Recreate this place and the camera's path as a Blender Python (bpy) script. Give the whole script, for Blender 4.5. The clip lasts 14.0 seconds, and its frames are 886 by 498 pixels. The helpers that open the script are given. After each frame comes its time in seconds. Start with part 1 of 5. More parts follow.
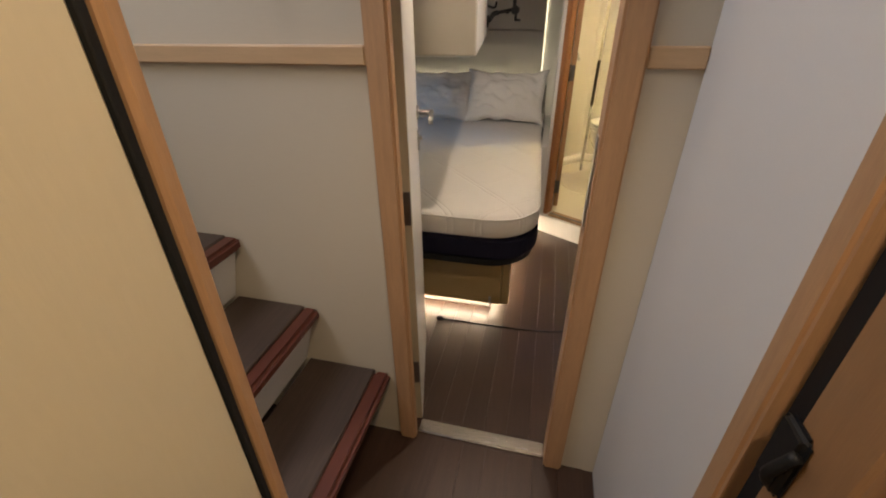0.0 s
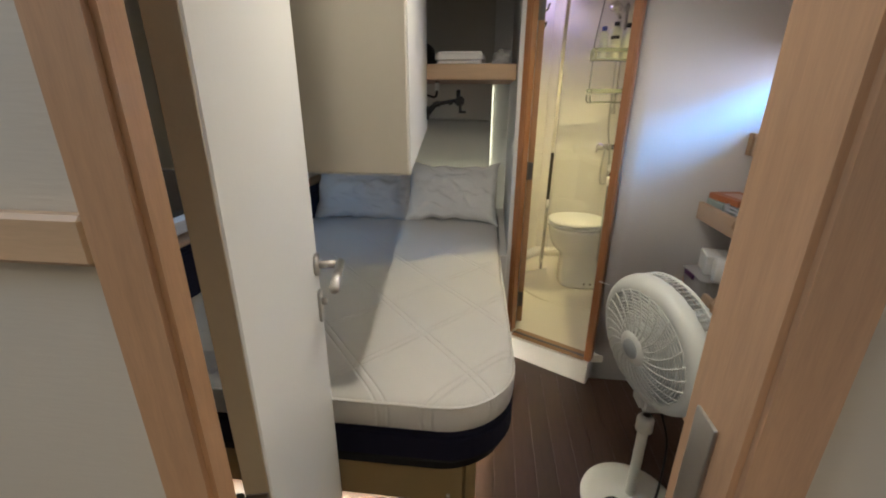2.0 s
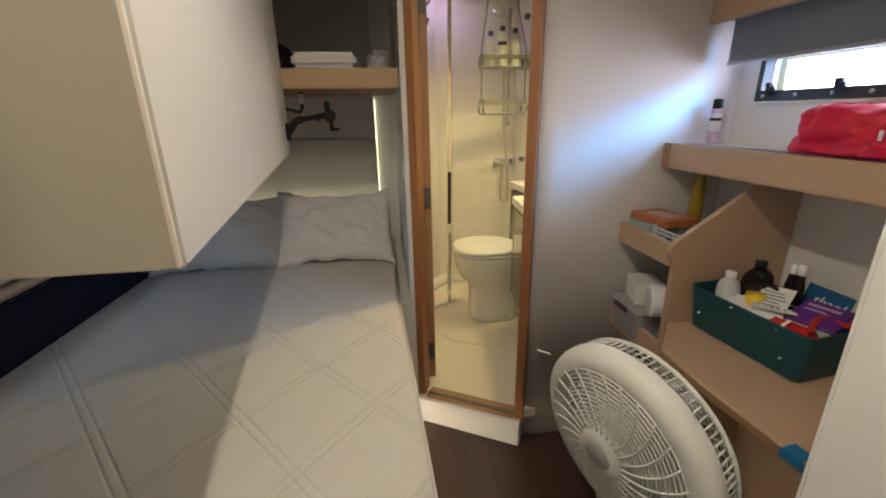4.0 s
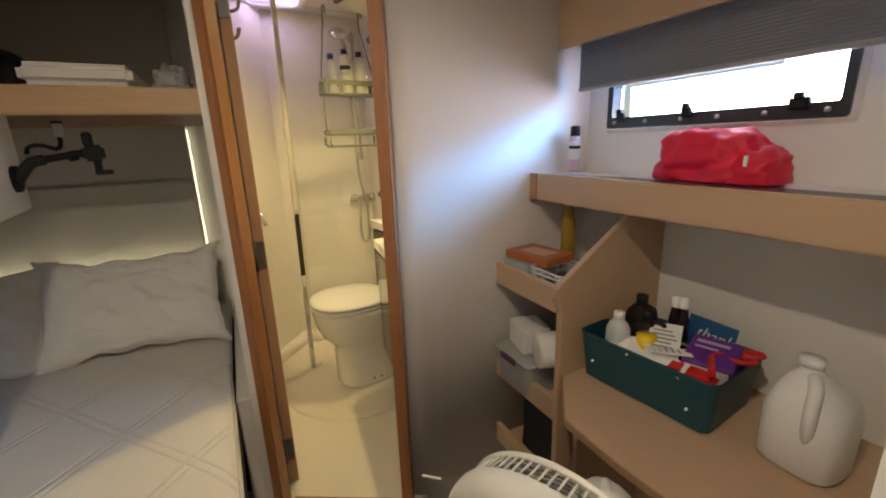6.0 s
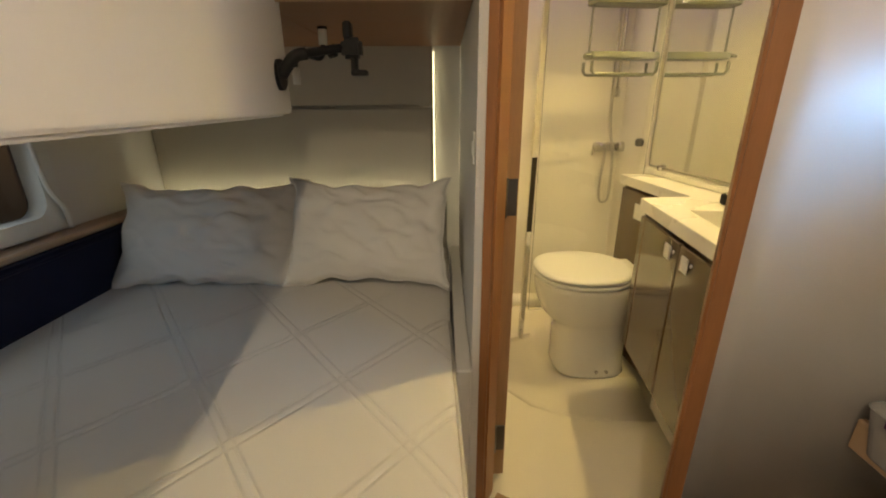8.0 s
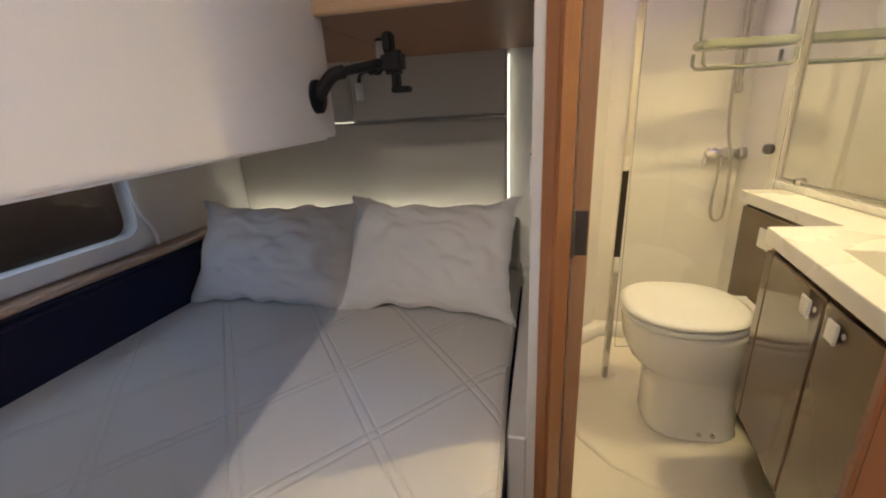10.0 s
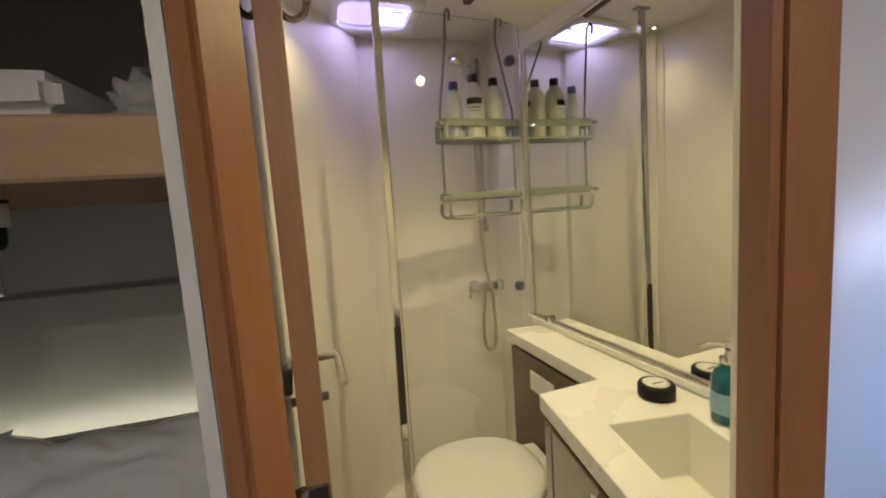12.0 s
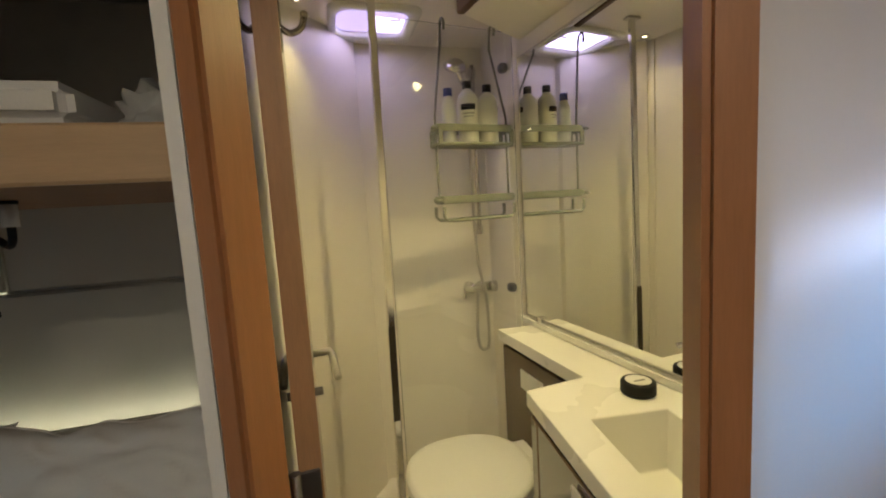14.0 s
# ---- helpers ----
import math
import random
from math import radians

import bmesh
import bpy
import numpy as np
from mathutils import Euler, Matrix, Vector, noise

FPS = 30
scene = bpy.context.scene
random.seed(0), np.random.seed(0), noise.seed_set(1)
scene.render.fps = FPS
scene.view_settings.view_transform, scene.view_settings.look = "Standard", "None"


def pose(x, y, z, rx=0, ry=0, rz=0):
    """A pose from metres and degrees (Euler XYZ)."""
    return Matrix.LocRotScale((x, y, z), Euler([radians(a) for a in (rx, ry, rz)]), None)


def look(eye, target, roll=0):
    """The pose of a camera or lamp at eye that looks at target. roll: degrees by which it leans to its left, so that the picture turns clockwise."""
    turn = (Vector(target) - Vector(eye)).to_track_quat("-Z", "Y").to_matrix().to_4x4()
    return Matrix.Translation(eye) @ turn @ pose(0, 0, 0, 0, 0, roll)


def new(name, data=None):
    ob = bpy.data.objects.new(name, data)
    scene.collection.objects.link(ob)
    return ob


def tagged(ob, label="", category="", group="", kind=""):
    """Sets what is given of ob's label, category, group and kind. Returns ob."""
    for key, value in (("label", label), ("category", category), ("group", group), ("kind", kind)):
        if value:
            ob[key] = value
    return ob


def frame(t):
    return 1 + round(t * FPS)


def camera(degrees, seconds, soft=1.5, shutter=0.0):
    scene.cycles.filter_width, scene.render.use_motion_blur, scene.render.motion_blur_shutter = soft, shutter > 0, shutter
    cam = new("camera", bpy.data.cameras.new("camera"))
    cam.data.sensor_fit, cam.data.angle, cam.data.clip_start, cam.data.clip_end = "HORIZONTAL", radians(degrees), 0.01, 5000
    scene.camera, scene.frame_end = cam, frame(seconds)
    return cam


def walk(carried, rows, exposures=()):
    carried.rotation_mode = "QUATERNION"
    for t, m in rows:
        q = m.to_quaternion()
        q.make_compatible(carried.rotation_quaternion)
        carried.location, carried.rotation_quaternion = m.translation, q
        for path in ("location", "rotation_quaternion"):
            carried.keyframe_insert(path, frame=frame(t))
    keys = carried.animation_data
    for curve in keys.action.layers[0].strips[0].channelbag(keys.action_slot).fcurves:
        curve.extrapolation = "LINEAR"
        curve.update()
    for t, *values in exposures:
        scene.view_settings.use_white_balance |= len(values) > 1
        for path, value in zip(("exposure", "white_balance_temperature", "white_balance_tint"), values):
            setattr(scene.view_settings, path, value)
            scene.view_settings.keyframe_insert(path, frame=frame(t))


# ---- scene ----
cam = camera(94.0, 14.0, soft=2.0)
PATH = [
    (0, (0.63, 0.263, 1.354), (0.204, 1.949, 0.365), -0.7),
    (0.5, (0.593, 0.347, 1.397), (0.211, 2.114, 0.541), -0.1),
    (1, (0.583, 0.46, 1.406), (0.235, 2.289, 0.676), -0.2),
    (1.5, (0.557, 0.696, 1.408), (0.314, 2.556, 0.715), 1.0),
    (2, (0.539, 0.911, 1.385), (0.328, 2.777, 0.698), 0.3),
    (2.2, (0.555, 0.957, 1.417), (0.341, 2.786, 0.67), 0.5),
    (4.3, (0.576, 1.438, 1.361), (0.961, 3.307, 0.763), -0.9),
    (4.5, (0.595, 1.475, 1.357), (1.062, 3.331, 0.777), -0.7),
    (5, (0.655, 1.521, 1.393), (1.274, 3.349, 0.872), -1.3),
    (5.5, (0.668, 1.599, 1.386), (1.412, 3.381, 0.864), -1.9),
    (6, (0.701, 1.673, 1.37), (1.555, 3.41, 0.864), -2.0),
    (6.5, (0.736, 1.755, 1.347), (1.635, 3.468, 0.841), -1.8),
    (7, (0.722, 1.901, 1.314), (1.543, 3.652, 0.805), -0.6),
    (7.5, (0.638, 2.032, 1.256), (1.123, 3.886, 0.685), 0.1),
    (8, (0.579, 2.09, 1.247), (0.571, 3.979, 0.588), -0.3),
    (8.2, (0.600, 2.075, 1.247), (0.262, 3.903, 0.53), -0.7),
    (10.3, (0.694, 2.358, 1.277), (0.243, 4.205, 0.662), -2.9),
    (10.5, (0.730, 2.425, 1.272), (0.452, 4.313, 0.678), -2.7),
    (11, (0.784, 2.518, 1.268), (0.874, 4.448, 0.756), -3.5),
    (11.5, (0.791, 2.554, 1.318), (1.149, 4.478, 0.908), -3.7),
    (12, (0.79, 2.57, 1.415), (1.291, 4.494, 1.194), -3.9),
    (12.5, (0.799, 2.556, 1.496), (1.328, 4.483, 1.437), -4.1),
    (13, (0.801, 2.547, 1.502), (1.348, 4.47, 1.488), -3.9),
    (13.5, (0.798, 2.541, 1.477), (1.343, 4.463, 1.369), -3.8),
    (14, (0.798, 2.529, 1.417), (1.304, 4.452, 1.205), -3.5),
]
walk(cam, [(t, look(eye, target, roll)) for t, eye, target, roll in PATH],
     exposures=[(0, 0.28, 6700, 17), (0.5, 0.24, 6150, 12), (1.0, 0.20, 6250, 13), (1.5, 0.06, 6250, 13), (2.0, 0.12, 5750, 9), (4.5, 0.0, 6550, 12), (6.5, 0.0, 7000, 13), (8.2, 0.10, 7700, 10), (10.5, 0.27, 5550, 22), (11.5, -0.02, 5250, 20), (12.0, -0.33, 5700, 13), (12.5, -0.40, 5950, 10), (13.5, -0.40, 5950, 9), (14.0, -0.45, 6300, 8)])


# ---- world, lights, exposure ----
world = bpy.data.worlds.new("world")
scene.world = world
world.use_nodes = True
wn = world.node_tree
sky = wn.nodes.new("ShaderNodeTexSky")
sky.sky_type = "NISHITA"
sky.sun_disc = False
sky.sun_elevation, sky.sun_rotation = radians(45), radians(0)
wn.links.new(sky.outputs[0], wn.nodes["Background"].inputs[0])
wn.nodes["Background"].inputs[1].default_value = 0.08
scene.view_settings.exposure = 0.0


def lamp(name, kind, m, energy, color, size=0.1, size_y=None, spot=None, blend=0.5):
    d = bpy.data.lights.new(name, kind)
    d.energy, d.color = energy, color
    if kind == "AREA":
        d.shape, d.size, d.size_y = "RECTANGLE", size, size_y or size
    elif kind == "SUN":
        d.angle = size
    else:
        d.shadow_soft_size = size
    if spot:
        d.spot_size, d.spot_blend = radians(spot), blend
    ob = new(name, d)
    ob.matrix_world = m
    return ob


AMBER = (1.0, 0.79, 0.34)
lamp("sun", "SUN", look((0, 8, 8), (0, 2, 2)), 2.0, (1, 0.95, 0.88), 0.01)
lamp("window_daylight", "AREA", look((1.925, 2.41, 1.46), (0.2, 2.45, 1.36)), 2.6, (0.90, 0.86, 1.0), 0.58, 0.12)
lamp("window_horizon", "AREA", look((5.0, 2.80, 1.35), (1.86, 2.40, 1.46)), 180.0, (0.95, 0.88, 1.0), 1.8, 3.2)
lamp("window_sky", "AREA", look((6.0, -0.2, 3.40), (1.86, 2.42, 1.46)), 560.0, (0.04, 0.42, 1.0), 3.0, 1.5)
lamp("hull_window_daylight", "AREA", look((-0.715, 2.8, 1.06), (0.6, 2.8, 0.85)), 0.6, (0.66, 0.83, 1.0), 1.0, 0.22)
lamp("hatch_daylight", "AREA", look((0.995, 4.10, 2.094), (0.995, 4.06, 0.2)), 0.7, (0.72, 0.58, 1.0), 0.24, 0.2)
lamp("cabin_spot", "SPOT", look((0.60, 1.75, 2.045), (0.65, 2.25, 0.0)), 27.0, (1.0, 0.87, 0.66), 0.02, spot=158, blend=0.8)
lamp("bath_spot_a", "SPOT", look((1.40, 3.33, 1.965), (0.98, 3.45, 0.0)), 31.0, AMBER, 0.02, spot=138, blend=0.9)
lamp("bath_spot_b", "SPOT", look((0.75, 3.95, 2.07), (1.15, 3.6, 0.0)), 8.0, AMBER, 0.02, spot=96, blend=0.9)
# No fixture known here: unseen warm lamp added to brighten the corridor.
lamp("corridor_fill", "SPOT", look((0.84, 0.16, 2.28), (0.36, 0.42, 0.0)), 34.0, (1.0, 0.80, 0.52), 0.03, spot=88, blend=0.7)
# Assumed daylight from above the stairs, added as an unseen area lamp.
lamp("stairwell_fill", "AREA", look((-0.6, 0.55, 2.5), (0.9, 0.7, 0.8)), 10.0, (0.86, 0.92, 1.0), 0.8, 0.6)

# ---- materials ----


def mat(name, color, rough=0.5, metal=0.0, var=0.12, scale=6.0, fine=90.0, bump=0.08, stretch=(1, 1, 1), coat=0.0,
        dirt=0.15, spec=0.5, trans=0.0, sss=0.0, ior=1.45):
    """A principled surface whose colour and gloss vary with a broad and a fine noise, in metres."""
    m = bpy.data.materials.new(name)
    m.use_nodes = True
    t = m.node_tree
    p = t.nodes["Principled BSDF"]
    co = t.nodes.new("ShaderNodeTexCoord")
    mp = t.nodes.new("ShaderNodeMapping")
    mp.inputs["Scale"].default_value = stretch
    t.links.new(co.outputs["Object"], mp.inputs[0])
    n1, n2 = t.nodes.new("ShaderNodeTexNoise"), t.nodes.new("ShaderNodeTexNoise")
    for n, s, d in ((n1, scale, 3), (n2, fine, 4)):
        n.inputs["Scale"].default_value, n.inputs["Detail"].default_value = s, d
        t.links.new(mp.outputs[0], n.inputs["Vector"])
    mix = t.nodes.new("ShaderNodeMix")
    mix.data_type = "RGBA"
    lo = [c * (1 - var) for c in color]
    hi = [min(1, c * (1 + var)) for c in color]
    mix.inputs[6].default_value, mix.inputs[7].default_value = (*lo, 1), (*hi, 1)
    add = t.nodes.new("ShaderNodeMath")
    add.operation = "MULTIPLY_ADD"
    add.inputs[1].default_value = 0.6
    t.links.new(n1.outputs[0], add.inputs[0])
    half = t.nodes.new("ShaderNodeMath")
    half.operation = "MULTIPLY"
    half.inputs[1].default_value = 0.4
    t.links.new(n2.outputs[0], half.inputs[0])
    t.links.new(half.outputs[0], add.inputs[2])
    t.links.new(add.outputs[0], mix.inputs[0])
    t.links.new(mix.outputs[2], p.inputs["Base Color"])
    rg = t.nodes.new("ShaderNodeMapRange")
    rg.inputs["To Min"].default_value = max(0.02, rough - dirt * rough)
    rg.inputs["To Max"].default_value = min(1, rough + dirt * rough)
    t.links.new(n1.outputs[0], rg.inputs["Value"])
    t.links.new(rg.outputs[0], p.inputs["Roughness"])
    p.inputs["Metallic"].default_value = metal
    p.inputs["Specular IOR Level"].default_value = spec
    p.inputs["Coat Weight"].default_value = coat
    p.inputs["Transmission Weight"].default_value = trans
    p.inputs["IOR"].default_value = ior
    if sss:
        p.inputs["Subsurface Weight"].default_value = sss
        p.inputs["Subsurface Radius"].default_value = (0.02, 0.02, 0.02)
    if bump:
        b = t.nodes.new("ShaderNodeBump")
        b.inputs["Strength"].default_value, b.inputs["Distance"].default_value = bump, 0.004
        t.links.new(n2.outputs[0], b.inputs["Height"])
        t.links.new(b.outputs[0], p.inputs["Normal"])
    return m


def glow(name, color, strength):
    m = bpy.data.materials.new(name)
    m.use_nodes = True
    p = m.node_tree.nodes["Principled BSDF"]
    p.inputs["Base Color"].default_value = (*color, 1)
    p.inputs["Emission Color"].default_value = (*color, 1)
    p.inputs["Emission Strength"].default_value = strength
    return m


def glass(name, color, rough=0.02):
    m = bpy.data.materials.new(name)
    m.use_nodes = True
    p = m.node_tree.nodes["Principled BSDF"]
    p.inputs["Base Color"].default_value = (*color, 1)
    p.inputs["Transmission Weight"].default_value = 1
    p.inputs["Roughness"].default_value = rough
    p.inputs["IOR"].default_value = 1.45
    return m


LAMINATE = mat("beige laminate", (0.59, 0.525, 0.42), 0.5, var=0.06, scale=4, fine=240, bump=0.10, stretch=(0.10, 1, 1))
LAMINATEZ = mat("beige laminate upright", (0.66, 0.61, 0.51), 0.5, var=0.04, scale=3, fine=240, bump=0.04, stretch=(1, 1, 0.12))
PALE = mat("white laminate", (0.76, 0.74, 0.71), 0.45, var=0.04, scale=2, fine=300, bump=0.06)
CABINET = mat("white gloss lacquer", (0.78, 0.76, 0.71), 0.35, var=0.03, scale=2, fine=160, bump=0.03)
WALLWHITE = mat("satin white panel", (0.76, 0.73, 0.72), 0.38, var=0.04, scale=2.5, fine=240, bump=0.025)
CEIL = mat("ceiling liner", (0.78, 0.75, 0.70), 0.6, var=0.04, scale=3, fine=200, bump=0.1)
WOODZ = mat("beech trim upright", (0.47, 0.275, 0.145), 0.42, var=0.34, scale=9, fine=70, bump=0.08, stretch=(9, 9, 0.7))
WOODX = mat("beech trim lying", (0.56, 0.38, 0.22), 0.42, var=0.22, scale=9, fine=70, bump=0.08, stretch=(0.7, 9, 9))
WOODRED = mat("red beech post", (0.36, 0.155, 0.065), 0.4, var=0.30, scale=9, fine=70, bump=0.08, stretch=(9, 9, 0.7))
DESKWOOD = mat("pale oak laminate", (0.50, 0.345, 0.225), 0.42, var=0.10, scale=5, fine=160, bump=0.06, stretch=(4, 0.6, 4))
EDGEWOOD = mat("oak edge band", (0.36, 0.22, 0.12), 0.45, var=0.2, scale=9, fine=90, stretch=(4, 0.6, 4))
FLOORWOOD = mat("dark wood floor", (0.055, 0.030, 0.021), 0.36, var=0.55, scale=7, fine=60, bump=0.1, stretch=(14, 0.8, 1))
TREAD = mat("grey brown tread", (0.062, 0.042, 0.033), 0.42, var=0.6, scale=8, fine=60, bump=0.1, stretch=(14, 0.8, 1))
NOSING = mat("mahogany nosing", (0.095, 0.026, 0.016), 0.35, var=0.35, scale=8, fine=60, bump=0.08, stretch=(12, 0.8, 1))
SHEET = mat("white quilted ticking", (0.72, 0.69, 0.65), 0.85, var=0.05, scale=5, fine=420, bump=0.25, spec=0.2)
PILLOW = mat("white pillow cotton", (0.88, 0.86, 0.83), 0.88, var=0.06, scale=7, fine=380, bump=0.25, spec=0.2)
NAVY = mat("navy upholstery", (0.010, 0.010, 0.026), 0.75, var=0.25, scale=10, fine=400, bump=0.3, spec=0.25)
PANELCLOTH = mat("grey beige padded vinyl", (0.56, 0.53, 0.48), 0.6, var=0.05, scale=3, fine=300, bump=0.2)
DRAWER = mat("taupe drawer front", (0.36, 0.265, 0.125), 0.4, var=0.08, scale=4, fine=160)
GEL = mat("white moulded gelcoat", (0.80, 0.76, 0.69), 0.30, var=0.03, scale=2, fine=30, bump=0.02, coat=0.08)
GELFLOOR = mat("cream shower floor", (0.76, 0.71, 0.60), 0.3, var=0.05, scale=4, fine=240, bump=0.15)
CERAMIC = mat("white ceramic", (0.78, 0.76, 0.70), 0.10, var=0.02, scale=3, fine=40, bump=0.0, coat=0.5)
COUNTER = mat("white solid counter", (0.82, 0.81, 0.77), 0.28, var=0.03, scale=4, fine=400, bump=0.02)
TAUPE = mat("glossy taupe lacquer", (0.125, 0.085, 0.048), 0.12, var=0.05, scale=2, fine=60, bump=0.01, coat=0.6)
BROWN = mat("brown valance", (0.12, 0.065, 0.035), 0.4, var=0.25, scale=7, fine=60, stretch=(8, 0.7, 8))
MIRROR = mat("mirror silver", (0.86, 0.87, 0.84), 0.015, metal=1.0, var=0.0, bump=0, dirt=0)
CHROME = mat("polished chrome", (0.72, 0.71, 0.69), 0.12, metal=1.0, var=0.03, bump=0)
STEEL = mat("brushed steel", (0.55, 0.53, 0.50), 0.32, metal=1.0, var=0.08, fine=200, stretch=(1, 1, 8), bump=0.05)
HOOKMETAL = mat("aged dark chrome", (0.34, 0.31, 0.27), 0.22, metal=1.0, var=0.15, bump=0.02)
DARKSTEEL = mat("dark hinge steel", (0.20, 0.19, 0.19), 0.35, metal=1.0, var=0.1, bump=0.02)
BLACK = mat("black plastic", (0.011, 0.011, 0.012), 0.48, var=0.2, bump=0.05, spec=0.3)
GASKET = mat("black rubber gasket", (0.008, 0.008, 0.008), 0.7, var=0.2, bump=0.1)
CADDY = mat("sage grey caddy plastic", (0.23, 0.235, 0.185), 0.4, var=0.06, bump=0.04)
WHITEPLASTIC = mat("white plastic", (0.76, 0.76, 0.73), 0.35, var=0.04, bump=0.02)
FANPLASTIC = mat("ivory fan plastic", (0.72, 0.72, 0.66), 0.35, var=0.05, bump=0.02)
BLIND = mat("grey pleated blind cloth", (0.22, 0.245, 0.30), 0.9, var=0.06, scale=8, fine=500, bump=0.3)
PANE = glass("clear window glass", (0.95, 0.97, 0.97))
SCREEN = glass("clear shower glass", (0.97, 0.99, 0.97))
TINT = glass("tinted hull glass", (0.16, 0.12, 0.10))
LED = glow("warm led strip", (0.96, 0.93, 0.66), 10.5)
LEDDIM = glow("dim warm led strip", (0.98, 0.93, 0.62), 3.0)
LEDFAINT = glow("faint led strip", (0.98, 0.93, 0.62), 1.2)
LEDWHITE = glow("plinth led strip", (1.0, 0.88, 0.64), 42.0)
HATCHGLOW = glow("lavender hatch diffuser", (0.66, 0.52, 0.92), 1.3)
SPOTGLOW = glow("spotlight lens", (1.0, 0.86, 0.6), 25.0)

# ---- mesh tools ----


def box(x0, x1, y0, y1, z0, z1, bev=0.003, bm=None, m=None, seg=1):
    out = bm or bmesh.new()
    b = bmesh.new()
    bmesh.ops.create_cube(b, size=1)
    for v in b.verts:
        v.co = ((x0 + x1) / 2 + v.co.x * (x1 - x0), (y0 + y1) / 2 + v.co.y * (y1 - y0), (z0 + z1) / 2 + v.co.z * (z1 - z0))
    if bev:
        bmesh.ops.bevel(b, geom=b.edges[:], offset=min(bev, 0.45 * min(x1 - x0, y1 - y0, z1 - z0)), segments=seg, affect="EDGES")
    if m:
        bmesh.ops.transform(b, matrix=m, verts=b.verts)
    return merge(out, b)


def merge(out, b):
    """Adds the mesh b to out and frees b."""
    idx = {}
    for v in b.verts:
        idx[v] = out.verts.new(v.co)
    for f in b.faces:
        nf = out.faces.new([idx[v] for v in f.verts])
        nf.smooth = f.smooth
    b.free()
    return out


def prism(pts, z0, z1, bev=0.003, bm=None, m=None, seg=1, top=None):
    """A plan outline (counter-clockwise) raised from z0 to z1; top: another outline at z1."""
    out = bm or bmesh.new()
    b = bmesh.new()
    lo = [b.verts.new((x, y, z0)) for x, y in pts]
    hi = [b.verts.new((x, y, z1)) for x, y in (top or pts)]
    b.faces.new(lo[::-1])
    b.faces.new(hi)
    n = len(pts)
    for i in range(n):
        b.faces.new((lo[i], lo[(i + 1) % n], hi[(i + 1) % n], hi[i]))
    bmesh.ops.recalc_face_normals(b, faces=b.faces)
    if bev:
        edges = [e for e in b.edges if len(e.link_faces) == 2 and e.calc_face_angle(0) > 0.35]
        bmesh.ops.bevel(b, geom=edges, offset=bev, segments=seg, affect="EDGES")
    if m:
        bmesh.ops.transform(b, matrix=m, verts=b.verts)
    return merge(out, b)


def loft(rings, bm=None, caps=True, smooth=True, closed=True):
    out = bm or bmesh.new()
    vs = [[out.verts.new(p) for p in r] for r in rings]
    n = len(rings[0])
    for a, c in zip(vs, vs[1:]):
        for i in range(n if closed else n - 1):
            f = out.faces.new((a[i], a[(i + 1) % n], c[(i + 1) % n], c[i]))
            f.smooth = smooth
    if caps:
        out.faces.new(vs[0][::-1])
        out.faces.new(vs[-1])
    return out


def lathe(prof, c, seg=24, bm=None, m=None):
    """A turned shape: prof is (radius, height) pairs, round the upright axis at c."""
    rings = []
    for r, z in prof:
        ring = []
        for i in range(seg):
            a = 2 * math.pi * i / seg
            p = Vector((max(r, 1e-4) * math.cos(a), max(r, 1e-4) * math.sin(a), z))
            p = (m @ p) if m else p + Vector(c)
            ring.append(p)
        rings.append(ring)
    return loft(rings, bm)


def tube(pts, r, seg=8, bm=None, closed=False):
    pts = [Vector(p) for p in pts]
    n = len(pts)
    rings = []
    up = Vector((0.13, 0.21, 0.97))
    side = None
    for i, p in enumerate(pts):
        a, b = (pts[i - 1], pts[(i + 1) % n]) if closed else (pts[max(0, i - 1)], pts[min(n - 1, i + 1)])
        t = (b - a).normalized()
        side = t.cross(up if side is None else t.cross(-side)).normalized()
        if side.length < 0.1:
            side = t.orthogonal().normalized()
        w = t.cross(side)
        rings.append([p + r * (math.cos(2 * math.pi * k / seg) * side + math.sin(2 * math.pi * k / seg) * w) for k in range(seg)])
    if closed:
        rings.append(rings[0])
        return loft(rings, bm, caps=False)
    return loft(rings, bm)


def bend(pts, steps=5):
    """A smooth curve through a few points."""
    p = [Vector(q) for q in pts]
    p = [2 * p[0] - p[1]] + p + [2 * p[-1] - p[-2]]
    out = []
    for i in range(1, len(p) - 2):
        for k in range(steps):
            t = k / steps
            a, b, c, d = p[i - 1:i + 3]
            out.append(0.5 * (2 * b + (c - a) * t + (2 * a - 5 * b + 4 * c - d) * t * t + (3 * b - a - 3 * c + d) * t ** 3))
    return out + [p[-2]]


def rrect(cx, cy, w, h, r, n=5):
    pts = []
    for sx, sy, a0 in ((1, -1, -90), (1, 1, 0), (-1, 1, 90), (-1, -1, 180)):
        for i in range(n + 1):
            a = radians(a0 + 90 * i / n)
            pts.append((cx + sx * (w / 2 - r) + r * math.cos(a), cy + sy * (h / 2 - r) + r * math.sin(a)))
    return pts


def place_of(ob):
    v = Vector((0, 0, 0))
    while ob:
        v = v + ob.location
        ob = ob.parent
    return v


def part(name, bm, material, parent=None, label="", smooth=False):
    """Links a bmesh, drawn in the world's metres, as one mesh object under a thing or part."""
    me = bpy.data.meshes.new(name)
    if parent:
        off = place_of(parent)
        for v in bm.verts:
            v.co -= off
    bmesh.ops.recalc_face_normals(bm, faces=bm.faces)
    if smooth:
        for f in bm.faces:
            f.smooth = True
    bm.to_mesh(me)
    bm.free()
    me.materials.append(material)
    ob = new(name, me)
    ob.parent = parent
    if label:
        tagged(ob, label)
    return ob


